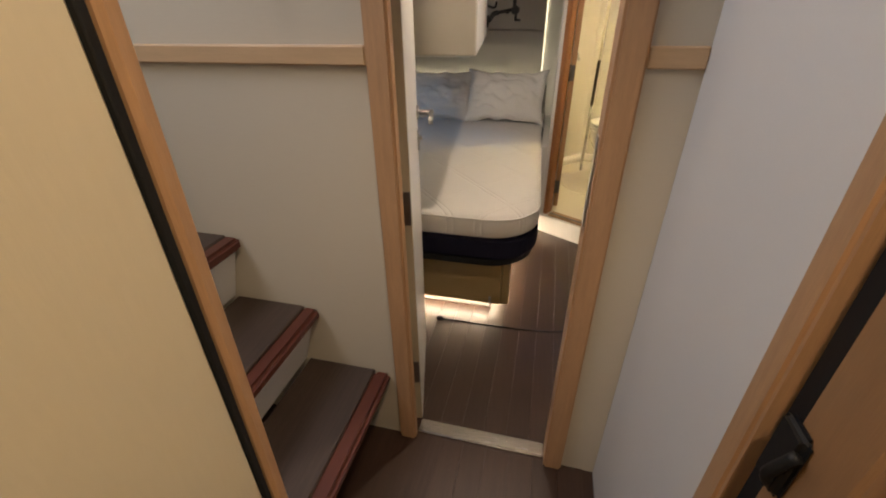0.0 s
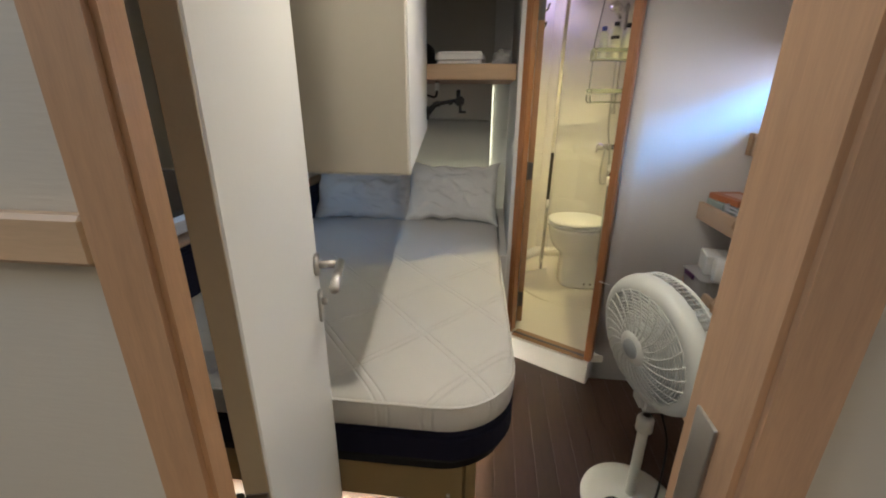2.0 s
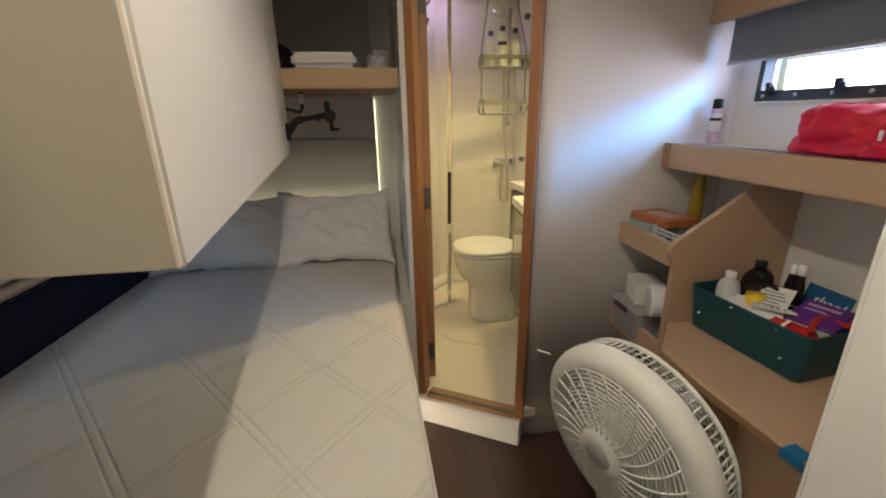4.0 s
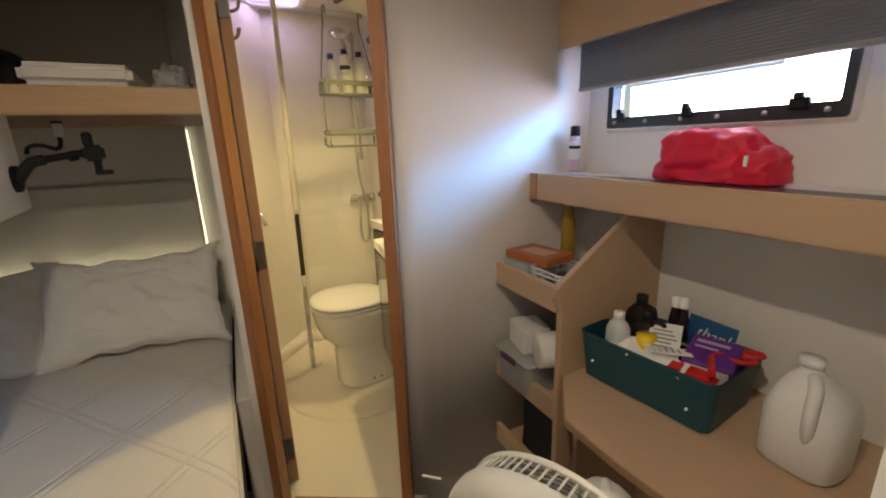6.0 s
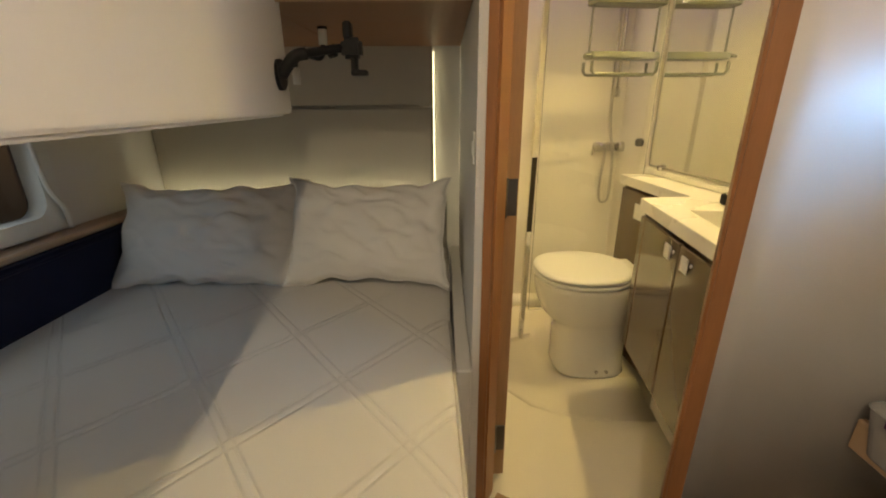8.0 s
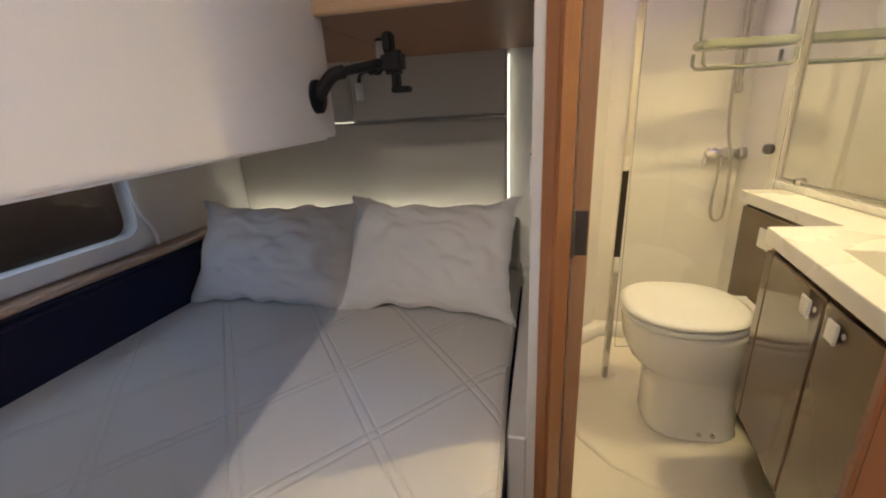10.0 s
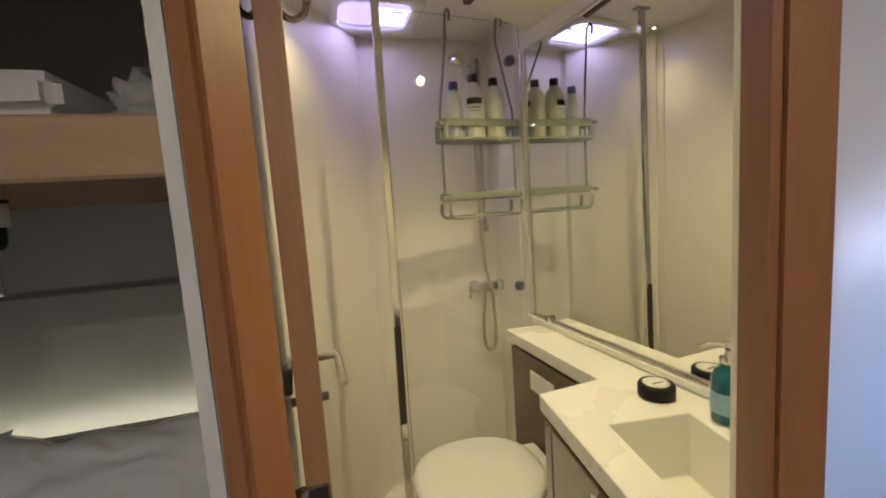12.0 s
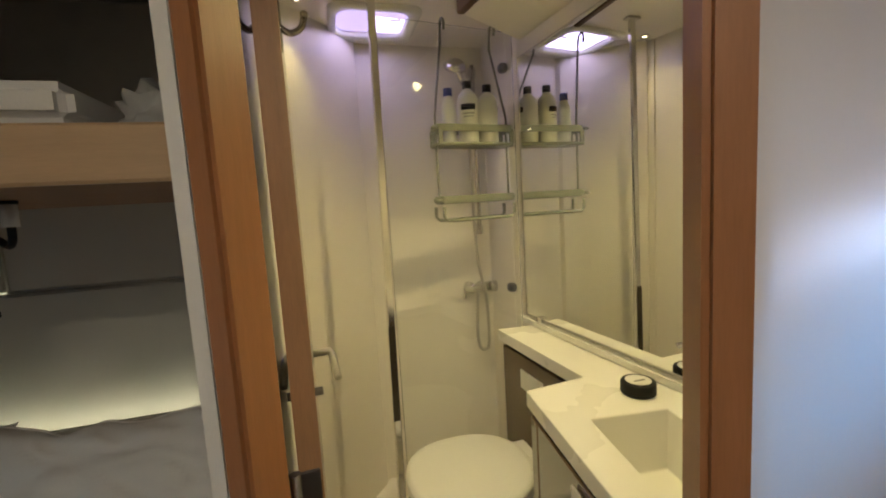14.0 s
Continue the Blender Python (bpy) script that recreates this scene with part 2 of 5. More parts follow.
def thing(name, label, category, base, group="", kind=""):
    ob = new(name)
    ob.location = base
    return tagged(ob, label, category, group, kind)


def structure(name, bm, material, label, category="wall"):
    return tagged(part(name, bm, material), label, category, kind="structure")


# ---- structure: corridor ----
structure("floor_corridor", box(-1.3, 1.5, -1.2, 1.22, -0.06, -0.002, 0), FLOORWOOD, "dark brown wood-grain floor of the corridor", "floor")
structure("floor_cabin", box(-1.0, 1.95, 1.22, 3.3, -0.06, 0.0, 0), FLOORWOOD, "dark brown wood-grain floor of the sleeping cabin", "floor")

YB = 1.20  # front of the bulkhead between corridor and cabin
w = box(-1.35, 0.250, YB, YB + 0.045, -0.02, 2.08, 0.002)
box(0.80, 1.95, YB, YB + 0.045, -0.02, 2.08, 0.002, bm=w)
box(0.250, 0.80, YB, YB + 0.045, 1.94, 2.08, 0.002, bm=w)
structure("wall_south", w, LAMINATE, "beige laminate bulkhead between corridor and cabin")
structure("wall_corridor_right", box(0.906, 0.945, 0.669, YB, -0.02, 2.3, 0.004), PALE, "smooth white side wall of the corridor")
structure("wall_corridor_right_far", box(0.912, 0.97, -1.2, 0.519, -0.02, 2.3, 0.004), PALE, "smooth white side wall behind the sliding door")
structure("wall_corridor_left", box(0.33, 0.372, -1.2, 0.468, -0.02, 2.3, 0.004), mat("honey laminate", (0.74, 0.64, 0.45), 0.34, var=0.06, scale=2, fine=200, stretch=(1, 1, 0.2)), "honey beige laminate panel beside the stairs")
structure("wall_corridor_back", box(0.33, 1.0, -1.25, -1.2, -0.02, 2.3, 0), PALE, "plain wall closing the corridor")
structure("wall_stairwell", box(-1.4, -1.35, -0.1, YB + 0.04, -0.02, 2.6, 0), LAMINATE, "plain wall at the top of the stairs")
structure("wall_stair_side", box(-1.35, 0.33, -0.14, -0.1, -0.02, 2.6, 0), LAMINATE, "plain wall beside the stairs")
# Unseen filler, added to keep sunlight from leaking in over the door.
structure("wall_light_stop", box(0.906, 0.97, 0.5195, 0.6685, 2.101, 2.3, 0), PALE, "unseen filler panel blocking light above the sliding door")
structure("ceiling_corridor", box(0.20, 1.0, -1.25, YB + 0.02, 2.3, 2.34, 0), CEIL, "white liner ceiling of the corridor", "ceiling")
structure("wall_stair_upper", box(-1.35, 0.9, YB + 0.002, YB + 0.045, 2.08, 2.6, 0), LAMINATE, "beige laminate bulkhead above the door")

# door frame of the cabin
f = box(0.228, 0.286, YB - 0.022, YB + 0.012, 0, 1.96, 0.006, seg=2)
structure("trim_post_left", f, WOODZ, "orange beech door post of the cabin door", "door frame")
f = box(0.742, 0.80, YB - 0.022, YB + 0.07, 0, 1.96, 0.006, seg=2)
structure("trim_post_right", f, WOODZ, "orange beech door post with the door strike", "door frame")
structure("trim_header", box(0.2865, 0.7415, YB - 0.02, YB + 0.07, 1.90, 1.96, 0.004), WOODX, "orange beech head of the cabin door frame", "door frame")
structure("trim_rail_left", box(-1.35, 0.2275, YB - 0.018, YB - 0.001, 1.255, 1.298, 0.004), WOODX, "pale beech rail along the corridor bulkhead", "trim")
structure("trim_rail_right", box(0.801, 0.905, YB - 0.012, YB - 0.001, 1.258, 1.298, 0.003), WOODX, "short pale beech rail beside the door", "trim")
structure("door_sill", box(0.287, 0.741, YB + 0.010, YB + 0.066, -0.01, 0.010, 0.004, seg=2), mat("worn sill metal", (0.42, 0.39, 0.36), 0.26, metal=1.0, var=0.25, scale=18, fine=160, stretch=(0.3, 4, 4), bump=0.12), "worn brushed metal door sill", "sill")
structure("trim_panel_edge", box(0.345, 0.379, 0.4765, 0.494, 0, 2.3, 0.004), WOODZ, "pale beech edge strip of the corridor panel", "trim")
structure("trim_panel_gasket", box(0.338, 0.373, 0.4685, 0.476, 0, 2.3, 0.001), GASKET, "black rubber seal beside the edge strip", "trim")

# sliding door in the corridor's right wall
d = thing("sliding_door", "beech sliding door with a black latch slot, half open", "door", (0.9, 0.59, 0))
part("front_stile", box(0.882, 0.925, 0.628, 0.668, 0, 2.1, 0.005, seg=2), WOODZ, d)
part("seal", box(0.902, 0.924, 0.600, 0.627, 0, 2.1, 0.002), GASKET, d, "black rubber seal")
part("door_edge", box(0.896, 0.924, 0.520, 0.599, 0, 2.1, 0.004), mat("brown beech door", (0.33, 0.18, 0.085), 0.42, var=0.25, scale=9, fine=70, stretch=(9, 9, 0.7)), d)
k = part("latch_case", box(0.886, 0.901, 0.568, 0.612, 0.925, 1.015, 0.009, seg=3), BLACK, d, "black plastic latch case")
part("latch_tongue", tube(bend([(0.888, 0.584, 0.935), (0.878, 0.576, 0.96), (0.888, 0.570, 0.995)]), 0.006), BLACK, k, "curved black latch tongue", True)

# ---- structure: cabin ----
structure("wall_hull_right", box(1.86, 1.93, 1.24, 2.09, 0, 2.08, 0), PALE, "white hull lining beside the window")
h = box(1.86, 1.93, 2.725, 2.83, 0, 2.08, 0)
box(1.86, 1.93, 2.09, 2.725, 0, 1.388, 0, bm=h)
box(1.86, 1.93, 2.09, 2.725, 1.75, 2.08, 0, bm=h)
structure("wall_hull_window", h, PALE, "white hull lining with the window opening")
wall_pts = [(1.088, 2.790)]
for i in range(9):
    q = radians(-150 + 60 * i / 8)
    wall_pts.append((1.175 + 0.075 * math.cos(q), 2.878 + 0.075 * math.sin(q)))
wall_pts += [(1.215, 2.8036), (1.905, 2.8146), (1.93, 2.815), (1.93, 2.86), (1.905, 2.86), (1.20, 2.86), (1.17, 2.86), (1.12, 2.83)]
wb = prism(wall_pts, 0.0, 2.1, 0)
for fc in wb.faces:
    fc.smooth = abs(fc.normal.z) < 0.5
structure("wall_bath", wb, WALLWHITE, "satin white curved bulkhead between cabin and bathroom")
structure("wall_partition", box(0.648, 0.669, 2.995, 4.02, 0, 2.1, 0.005, seg=2), PALE, "white partition between bed and bathroom")
structure("wall_head", box(-1.0, 0.648, 4.02, 4.08, 0, 2.1, 0), PALE, "white wall behind the headboard")
hl = box(-0.76, -0.71, 1.245, 4.08, 0, 0.90, 0)
box(-0.76, -0.71, 1.245, 4.08, 1.22, 2.1, 0, bm=hl)
box(-0.76, -0.71, 1.245, 2.2, 0.90, 1.22, 0, bm=hl)
box(-0.76, -0.71, 3.38, 4.08, 0.90, 1.22, 0, bm=hl)
structure("wall_hull_left", hl, PALE, "white hull lining on the bed's far side")
structure("ceiling_cabin", prism([(-1.0, 1.24), (1.93, 1.24), (1.93, 2.845), (1.12, 2.835), (0.66, 3.035), (0.66, 4.08), (-1.0, 4.08)], 2.06, 2.10, 0), CEIL, "white liner ceiling of the cabin", "ceiling")

# bathroom door opening, set askew
FRAME = Matrix.Translation((0.669, 3.006, 0)) @ Matrix.Rotation(radians(-30), 4, "Z")
structure("trim_bath_post_left", box(-0.002, 0.032, -0.012, 0.055, 0.13, 2.0, 0.006, m=FRAME, seg=2), WOODRED, "reddish beech post on the hinge side", "door frame")
structure("trim_bath_post_right", box(0.452, 0.486, -0.02, 0.036, 0.13, 2.0, 0.006, m=FRAME, seg=2), WOODRED, "reddish beech post beside the white bulkhead", "door frame")
structure("trim_bath_header", box(0.044, 0.452, -0.012, 0.045, 1.94, 2.0, 0.004, m=FRAME), WOODRED, "reddish beech head of the bathroom door frame", "door frame")
structure("wall_bath_over_door", box(0.0, 0.50, -0.005, 0.055, 2.0, 2.12, 0, m=FRAME), PALE, "white panel above the bathroom door")
structure("wall_bath_kick", box(-0.02, 0.478, -0.028, 0.03, 0.0, 0.128, 0.004, m=FRAME), PALE, "white kick board under the bathroom door")
sill = box(0.044, 0.452, -0.018, 0.055, 0.128, 0.14, 0.003, m=FRAME)
structure("door_sill_bath", sill, EDGEWOOD, "wooden sill with a dark metal track", "sill")
structure("trim_sill_track", box(0.046, 0.45, 0.0, 0.012, 0.1405, 0.146, 0.001, m=FRAME), DARKSTEEL, "dark metal track on the sill", "sill")

# ---- structure: bathroom ----
structure("floor_bath", prism([(0.652, 3.03), (1.10, 2.80), (1.60, 2.84), (1.60, 4.40), (0.652, 4.40)], 0.10, 0.139, 0), GELFLOOR, "cream moulded shower-room floor", "floor")
YAW = math.tan(radians(5.5))


def mirror_x(y):
    """Where the mirror's wall, which is not square to the rest, stands."""
    return 1.478 - (y - 3.83) * YAW


structure("wall_bath_mirror", prism([(mirror_x(2.86), 2.86), (1.64, 2.86), (1.64, 4.36), (1.487, 4.36), (1.487, 4.05), (mirror_x(3.99), 3.99)], 0.1, 2.12, 0), GEL, "glossy white moulded wall behind the mirror")
structure("wall_bath_back", box(0.90, 1.54, 4.30, 4.36, 0.1, 2.12, 0), GEL, "glossy white moulded shower wall")
structure("wall_bath_corner", prism([(0.652, 3.97), (0.678, 3.96), (0.96, 4.29), (0.96, 4.36), (0.652, 4.36)], 0.1, 2.12, 0.03, seg=4), GEL, "glossy white moulded corner of the shower")
structure("wall_bath_side", box(0.6695, 0.6715, 3.12, 4.02, 0.1, 2.12, 0), GEL, "glossy white lining of the partition")
structure("wall_bath_front", prism([(1.17, 2.862), (1.60, 2.862), (1.60, 2.874), (1.17, 2.874)], 0.1, 2.12, 0), GEL, "glossy white lining behind the bulkhead")
structure("trim_cove", tube([(0.672, 3.98, 0.16), (0.965, 4.285, 0.16), (1.48, 4.285, 0.16)], 0.045, 12), GEL, "rounded cove along the shower floor", "trim")
CZ = 2.085  # bathroom ceiling
c = box(0.60, 0.867, 2.70, 4.40, CZ, CZ + 0.04, 0)
box(1.123, 1.64, 2.70, 4.40, CZ, CZ + 0.04, 0, bm=c)
box(0.867, 1.123, 2.70, 3.988, CZ, CZ + 0.04, 0, bm=c)
box(0.867, 1.123, 4.212, 4.40, CZ, CZ + 0.04, 0, bm=c)
structure("ceiling_bath", c, GEL, "glossy white moulded bathroom ceiling", "ceiling")
structure("ceiling_soffit", loft([[(1.262, 3.845, CZ - 0.002), (1.262, 3.845, 2.016), (mirror_x(3.885) - 0.001, 3.885, 1.962), (mirror_x(3.885) - 0.001, 3.885, CZ - 0.002)],
                                   [(1.43, 2.878, CZ - 0.002), (1.43, 2.878, 2.016), (mirror_x(2.878) - 0.001, 2.878, 1.962), (mirror_x(2.878) - 0.001, 2.878, CZ - 0.002)]], smooth=False), GEL, "glossy white lowered ceiling over the washbasin", "ceiling")

# ---- corridor things ----
st = thing("staircase", "open stairs with dark treads and mahogany nosings", "stairs", (-0.2, 0.8, 0))
for i in range(5):
    nx, nz = 0.207 - 0.224 * i, 0.306 + 0.232 * i
    t = part("tread", box(nx - 0.30, nx - 0.055, 0.16, YB - 0.003, nz - 0.035, nz, 0.004), TREAD, st)
    part("nosing", box(nx - 0.055, nx, 0.16, YB - 0.003, nz - 0.04, nz + 0.001, 0.012, seg=3), NOSING, t, "mahogany red nosing")
    part("riser", prism([(nx - 0.105, 0.16), (nx - 0.088, 0.16), (nx - 0.088, YB - 0.003), (nx - 0.105, YB - 0.003)], nz - 0.232, nz - 0.04, 0,
                        top=[(nx - 0.050, 0.16), (nx - 0.033, 0.16), (nx - 0.033, YB - 0.003), (nx - 0.050, YB - 0.003)]), PALE, st, "white sloping riser")
hr = thing("handrail", "dark tubular grab rail on the bulkhead", "handrail", (-0.04, YB - 0.05, 1.5))
part("rail", tube(bend([(-0.02, YB - 0.045, 1.50), (-0.05, YB - 0.05, 1.53), (-0.30, YB - 0.05, 1.80), (-0.60, YB - 0.05, 2.1)]), 0.016, 10), DARKSTEEL, hr, "", True)
part("end_bracket", tube([(-0.035, YB - 0.05, 1.51), (-0.035, YB - 0.001, 1.51)], 0.013, 10), DARKSTEEL, hr, "", True)

# ---- cabin door, open against the bed ----
HX, HY = 0.280, 1.255
AX = Vector((0.188 - 0.300, 1.668 - 1.225, 0)).normalized()
DOOR = Matrix.Translation((HX + 0.012, HY, 0)) @ Matrix.Rotation(math.atan2(AX.y, AX.x), 4, "Z")
dr = thing("cabin_door", "cream laminate cabin door standing open, metal lever", "door", (HX, HY, 0))
leaf = part("leaf", box(0.0, 0.455, 0.0, 0.030, 0.025, 1.92, 0.004, m=DOOR), CABINET, dr)
part("edge_strip", box(-0.0035, 0.0, 0.001, 0.029, 0.03, 1.915, 0.0005, m=DOOR), mat("olive beige edge band", (0.40, 0.34, 0.24), 0.5, var=0.08), leaf, "olive beige edge strip")


def lever(M, side, parent, metal):
    """A lever handle on a round rose, on a leaf's face; side -1 is the face at y = 0."""
    y0 = 0.0 if side < 0 else 0.030
    s = side
    bm = tube([M @ Vector((0.425, y0, 1.06)), M @ Vector((0.425, y0 + 0.008 * s, 1.06))], 0.024, 20)
    tube([M @ Vector(p) for p in ((0.425, y0, 1.06), (0.425, y0 + 0.05 * s, 1.06))], 0.009, 12, bm)
    tube([M @ Vector(p) for p in ((0.432, y0 + 0.05 * s, 1.06), (0.31, y0 + 0.05 * s, 1.055))], 0.0095, 12, bm)
    part("lever", bm, metal, parent, "brushed steel lever handle", True)
    bm = prism(rrect(0, 0, 0.035, 0.075, 0.017), 0, 0.006, 0.001,
               m=M @ Matrix.Translation((0.425, y0, 0.965)) @ Matrix.Rotation(radians(90 if s < 0 else -90), 4, "X"))
    part("lock_plate", bm, metal, parent, "brushed steel lock plate")
    bm = tube([M @ Vector((0.425, y0 + 0.006 * s, 0.975)), M @ Vector((0.425, y0 + 0.016 * s, 0.975))], 0.008, 12)
    part("lock_knob", bm, metal, parent, "", True)


lever(DOOR, -1, leaf, STEEL)
lever(DOOR, 1, leaf, STEEL)
for z in (0.22, 0.84, 1.62):
    bm = box(-0.006, -0.0036, 0.002, 0.028, z, z + 0.10, 0.001, m=DOOR)
    tube([DOOR @ Vector((-0.009, 0.034, z - 0.002)), DOOR @ Vector((-0.009, 0.034, z + 0.102))], 0.0065, 10, bm)
    part("hinge", bm, DARKSTEEL, dr, "dark steel hinge")
part("lock_edge", box(0.455, 0.4575, 0.006, 0.024, 0.93, 1.13, 0.0005, m=DOOR), STEEL, leaf, "steel lock face")
sp = thing("strike_plate", "brushed steel strike plate let into the post", "strike plate", (0.742, YB + 0.03, 0.95))
part("plate", box(0.7385, 0.7418, YB + 0.012, YB + 0.046, 0.90, 1.12, 0.001), STEEL, sp)

# ---- bed ----


def bed_outline(grow=0.0, y_end=3.98):
    """The bed's plan: askew right side, rounded foot corner."""
    r, cx, cy = 0.20, 0.632 + grow - 0.20, 1.775 - grow + 0.20
    pts = [(-0.60, 1.775 - grow)]
    for i in range(11):
        a = radians(-90 + 9 * i)
        pts.append((cx + r * math.cos(a), cy + r * math.sin(a)))
    return pts + [(0.590 + grow, 3.2), (0.590 + grow, y_end), (-0.60, y_end)]


bd = thing("platform_bed", "built-in bed base with taupe drawers over a lit plinth", "bed", (0, 2.9, 0))
part("body", box(-0.60, 0.52, 1.945, 3.98, 0.085, 0.398, 0.004), DRAWER, bd)
part("drawer_front", box(-0.55, 0.495, 1.925, 1.944, 0.095, 0.385, 0.004), DRAWER, bd, "taupe drawer front")
part("corner_strip", box(0.498, 0.535, 1.93, 1.97, 0.10, 0.395, 0.004), DRAWER, bd)
part("plinth", box(-0.58, 0.44, 2.02, 3.98, 0.0, 0.084, 0), PALE, bd, "white recessed plinth")
part("led_strip", box(-0.55, 0.43, 2.0, 2.012, 0.068, 0.080, 0), LEDWHITE, bd, "warm white led strip under the drawers")
part("led_strip", box(0.445, 0.457, 2.03, 3.1, 0.068, 0.080, 0), LEDWHITE, bd, "warm white led strip under the bed")
part("drawer_latch", box(0.44, 0.452, 1.915, 1.926, 0.10, 0.14, 0.002), STEEL, bd, "small metal drawer latch")
part("platform", prism(bed_outline(-0.01), 0.398, 0.43, 0.004), BLACK, bd, "black platform edge")
part("side_board", box(0.606, 0.6475, 2.99, 4.0, 0.0, 0.60, 0.004), PALE, bd, "white board between bed and partition")
cu = thing("bed_cushion", "navy blue upholstered cushion under the mattress", "cushion", (0, 2.9, 0.43))
part("cover", prism(bed_outline(0.006), 0.43, 0.545, 0.022, seg=3), NAVY, cu)


def quilt(name, base):
    """Ticking with stitched double lines crossing as diamonds."""
    m = base.copy()
    m.name = name
    t = m.node_tree
    p = t.nodes["Principled BSDF"]
    co = next(n for n in t.nodes if n.type == "TEX_COORD")
    sep = t.nodes.new("ShaderNodeSeparateXYZ")
    t.links.new(co.outputs["Object"], sep.inputs[0])

    def mth(op, a, b=None, c=None):
        n = t.nodes.new("ShaderNodeMath")
        n.operation = op
        for i, v in enumerate((a, b, c)):
            if v is None:
                continue
            if isinstance(v, (int, float)):
                n.inputs[i].default_value = v
            else:
                t.links.new(v, n.inputs[i])
        return n.outputs[0]

    total = None
    for sgn in (1, -1):
        d = mth("MULTIPLY_ADD", sep.outputs[1], 0.85 * sgn, sep.outputs[0])
        f = mth("PINGPONG", d, 0.17)
        g = mth("ABSOLUTE", mth("SUBTRACT", f, 0.014))
        l = mth("SMOOTH_MIN", mth("DIVIDE", g, 0.007), 1.0, 0.4)
        total = l if total is None else mth("MULTIPLY", total, l)
    b = t.nodes.new("ShaderNodeBump")
    b.inputs["Strength"].default_value, b.inputs["Distance"].default_value = 0.55, 0.006
    t.links.new(total, b.inputs["Height"])
    old = next(n for n in t.nodes if n.type == "BUMP")
    t.links.new(old.outputs[0], b.inputs["Normal"])
    t.links.new(b.outputs[0], p.inputs["Normal"])
    return m


ma = thing("mattress", "white quilted mattress with a rounded foot corner", "mattress", (0, 2.9, 0.545))
rings = [[(x, y, z) for x, y in bed_outline(g)] for g, z in ((-0.004, 0.541), (0.003, 0.550), (0.006, 0.575), (0.006, 0.600), (0.003, 0.620), (-0.004, 0.631), (-0.020, 0.639), (-0.060, 0.644), (-0.14, 0.645))]
mt = part("cover", loft(rings), quilt("quilted ticking", SHEET), ma)
part("piping", tube([(x, y, 0.626) for x, y in bed_outline(0.003)[:-2]], 0.0045, 6), SHEET, mt, "white corded seam", True)


def pillow(w, h, th, seed, M):
    """A stuffed, creased pillow lying in its own xy plane."""
    bm = bmesh.new()
    nx, ny = 54, 40
    grid = {}
    for s in (1, -1):
        for i in range(nx + 1):
            for j in range(ny + 1):
                u, v = -1 + 2 * i / nx, -1 + 2 * j / ny
                rim = abs(u) == 1 or abs(v) == 1
                if s < 0 and rim:
                    grid[s, i, j] = grid[1, i, j]
                    continue
                k = (max(0, 1 - abs(u) ** 2.8) * max(0, 1 - abs(v) ** 2.8)) ** 0.5
                n = noise.noise(Vector((u * 1.9 + seed, v * 1.9, s)))
                n2 = noise.noise(Vector((u * 4.6 + seed, v * 4.1, s * 2)))
                crease = abs(noise.noise(Vector((u * 2.4 + seed * 2, v * 3.4 + u * 1.2, 3.7 * s))))
                edge = noise.noise(Vector((u * 3.2 + seed, seed, 0.4)))
                pinch = 1 - (0.12 + 0.13 * edge) * (1 - abs(u) ** 3) * abs(v) ** 2
                side = noise.noise(Vector((v * 3.0 + seed, 5.0 + seed, 0.4)))
                pinch2 = 1 - (0.06 + 0.05 * side) * (1 - abs(v) ** 3) * abs(u) ** 2
                z = s * (0.005 + k * (th * (1 + 0.28 * n) + 0.016 * n2 + 0.045 * min(crease, 0.25) - 0.010))
                z += 0.010 * edge * abs(v) ** 3
                grid[s, i, j] = bm.verts.new(M @ Vector((u * w / 2 * pinch2 * (1 + 0.05 * abs(u * v) ** 6) + 0.008 * n2, v * h / 2 * pinch * (1 + 0.06 * abs(u * v) ** 6) + 0.010 * n2, z)))
    for s in (1, -1):
        for i in range(nx):
            for j in range(ny):
                q = [grid[s, i, j], grid[s, i + 1, j], grid[s, i + 1, j + 1], grid[s, i, j + 1]]
                bm.faces.new(q if s > 0 else q[::-1]).smooth = True
    return bm, [grid[1, i, 0].co.copy() for i in range(nx + 1)] + [grid[1, nx, j].co.copy() for j in range(1, ny + 1)] + [grid[1, i, ny].co.copy() for i in range(nx - 1, -1, -1)] + [grid[1, 0, j].co.copy() for j in range(ny - 1, 0, -1)]


for cx, sd, yaw, w, lab in ((-0.275, 3.1, 2, 0.66, "crumpled white pillow leaning against the headboard"), (0.300, 8.4, -1, 0.58, "plump white pillow beside the partition")):
    th = thing("pillow", lab, "pillow", (cx, 3.47, 0.642), "pillows on the bed")
    M = Matrix.Translation((cx, 3.53, 0.81 if cx > 0 else 0.80)) @ Matrix.Rotation(radians(yaw), 4, "Z") @ Matrix.Rotation(radians(58), 4, "X")
    shape, seam = pillow(w, 0.40, 0.068, sd, M)
    pl = part("case", shape, PILLOW, th)
    part("seam", tube(seam, 0.0035, 5, closed=True), PILLOW, pl, "sewn edge seam", True)

# headboard panels with light behind them
def padded(name, x0, x1, z0, z1, y, label):
    hb = thing(name, label, "headboard panel", ((x0 + x1) / 2, y, z0), "padded headboard panels")
    pd = part("pad", box(x0, x1, y, y + 0.03, z0, z1, 0.008, seg=3), PANELCLOTH, hb)
    part("piping", tube([(x0 + 0.004, y + 0.004, z0 + 0.004), (x1 - 0.004, y + 0.004, z0 + 0.004), (x1 - 0.004, y + 0.004, z1 - 0.004), (x0 + 0.004, y + 0.004, z1 - 0.004)], 0.003, 6, closed=True), PANELCLOTH, pd, "stitched edge piping", True)
    return hb


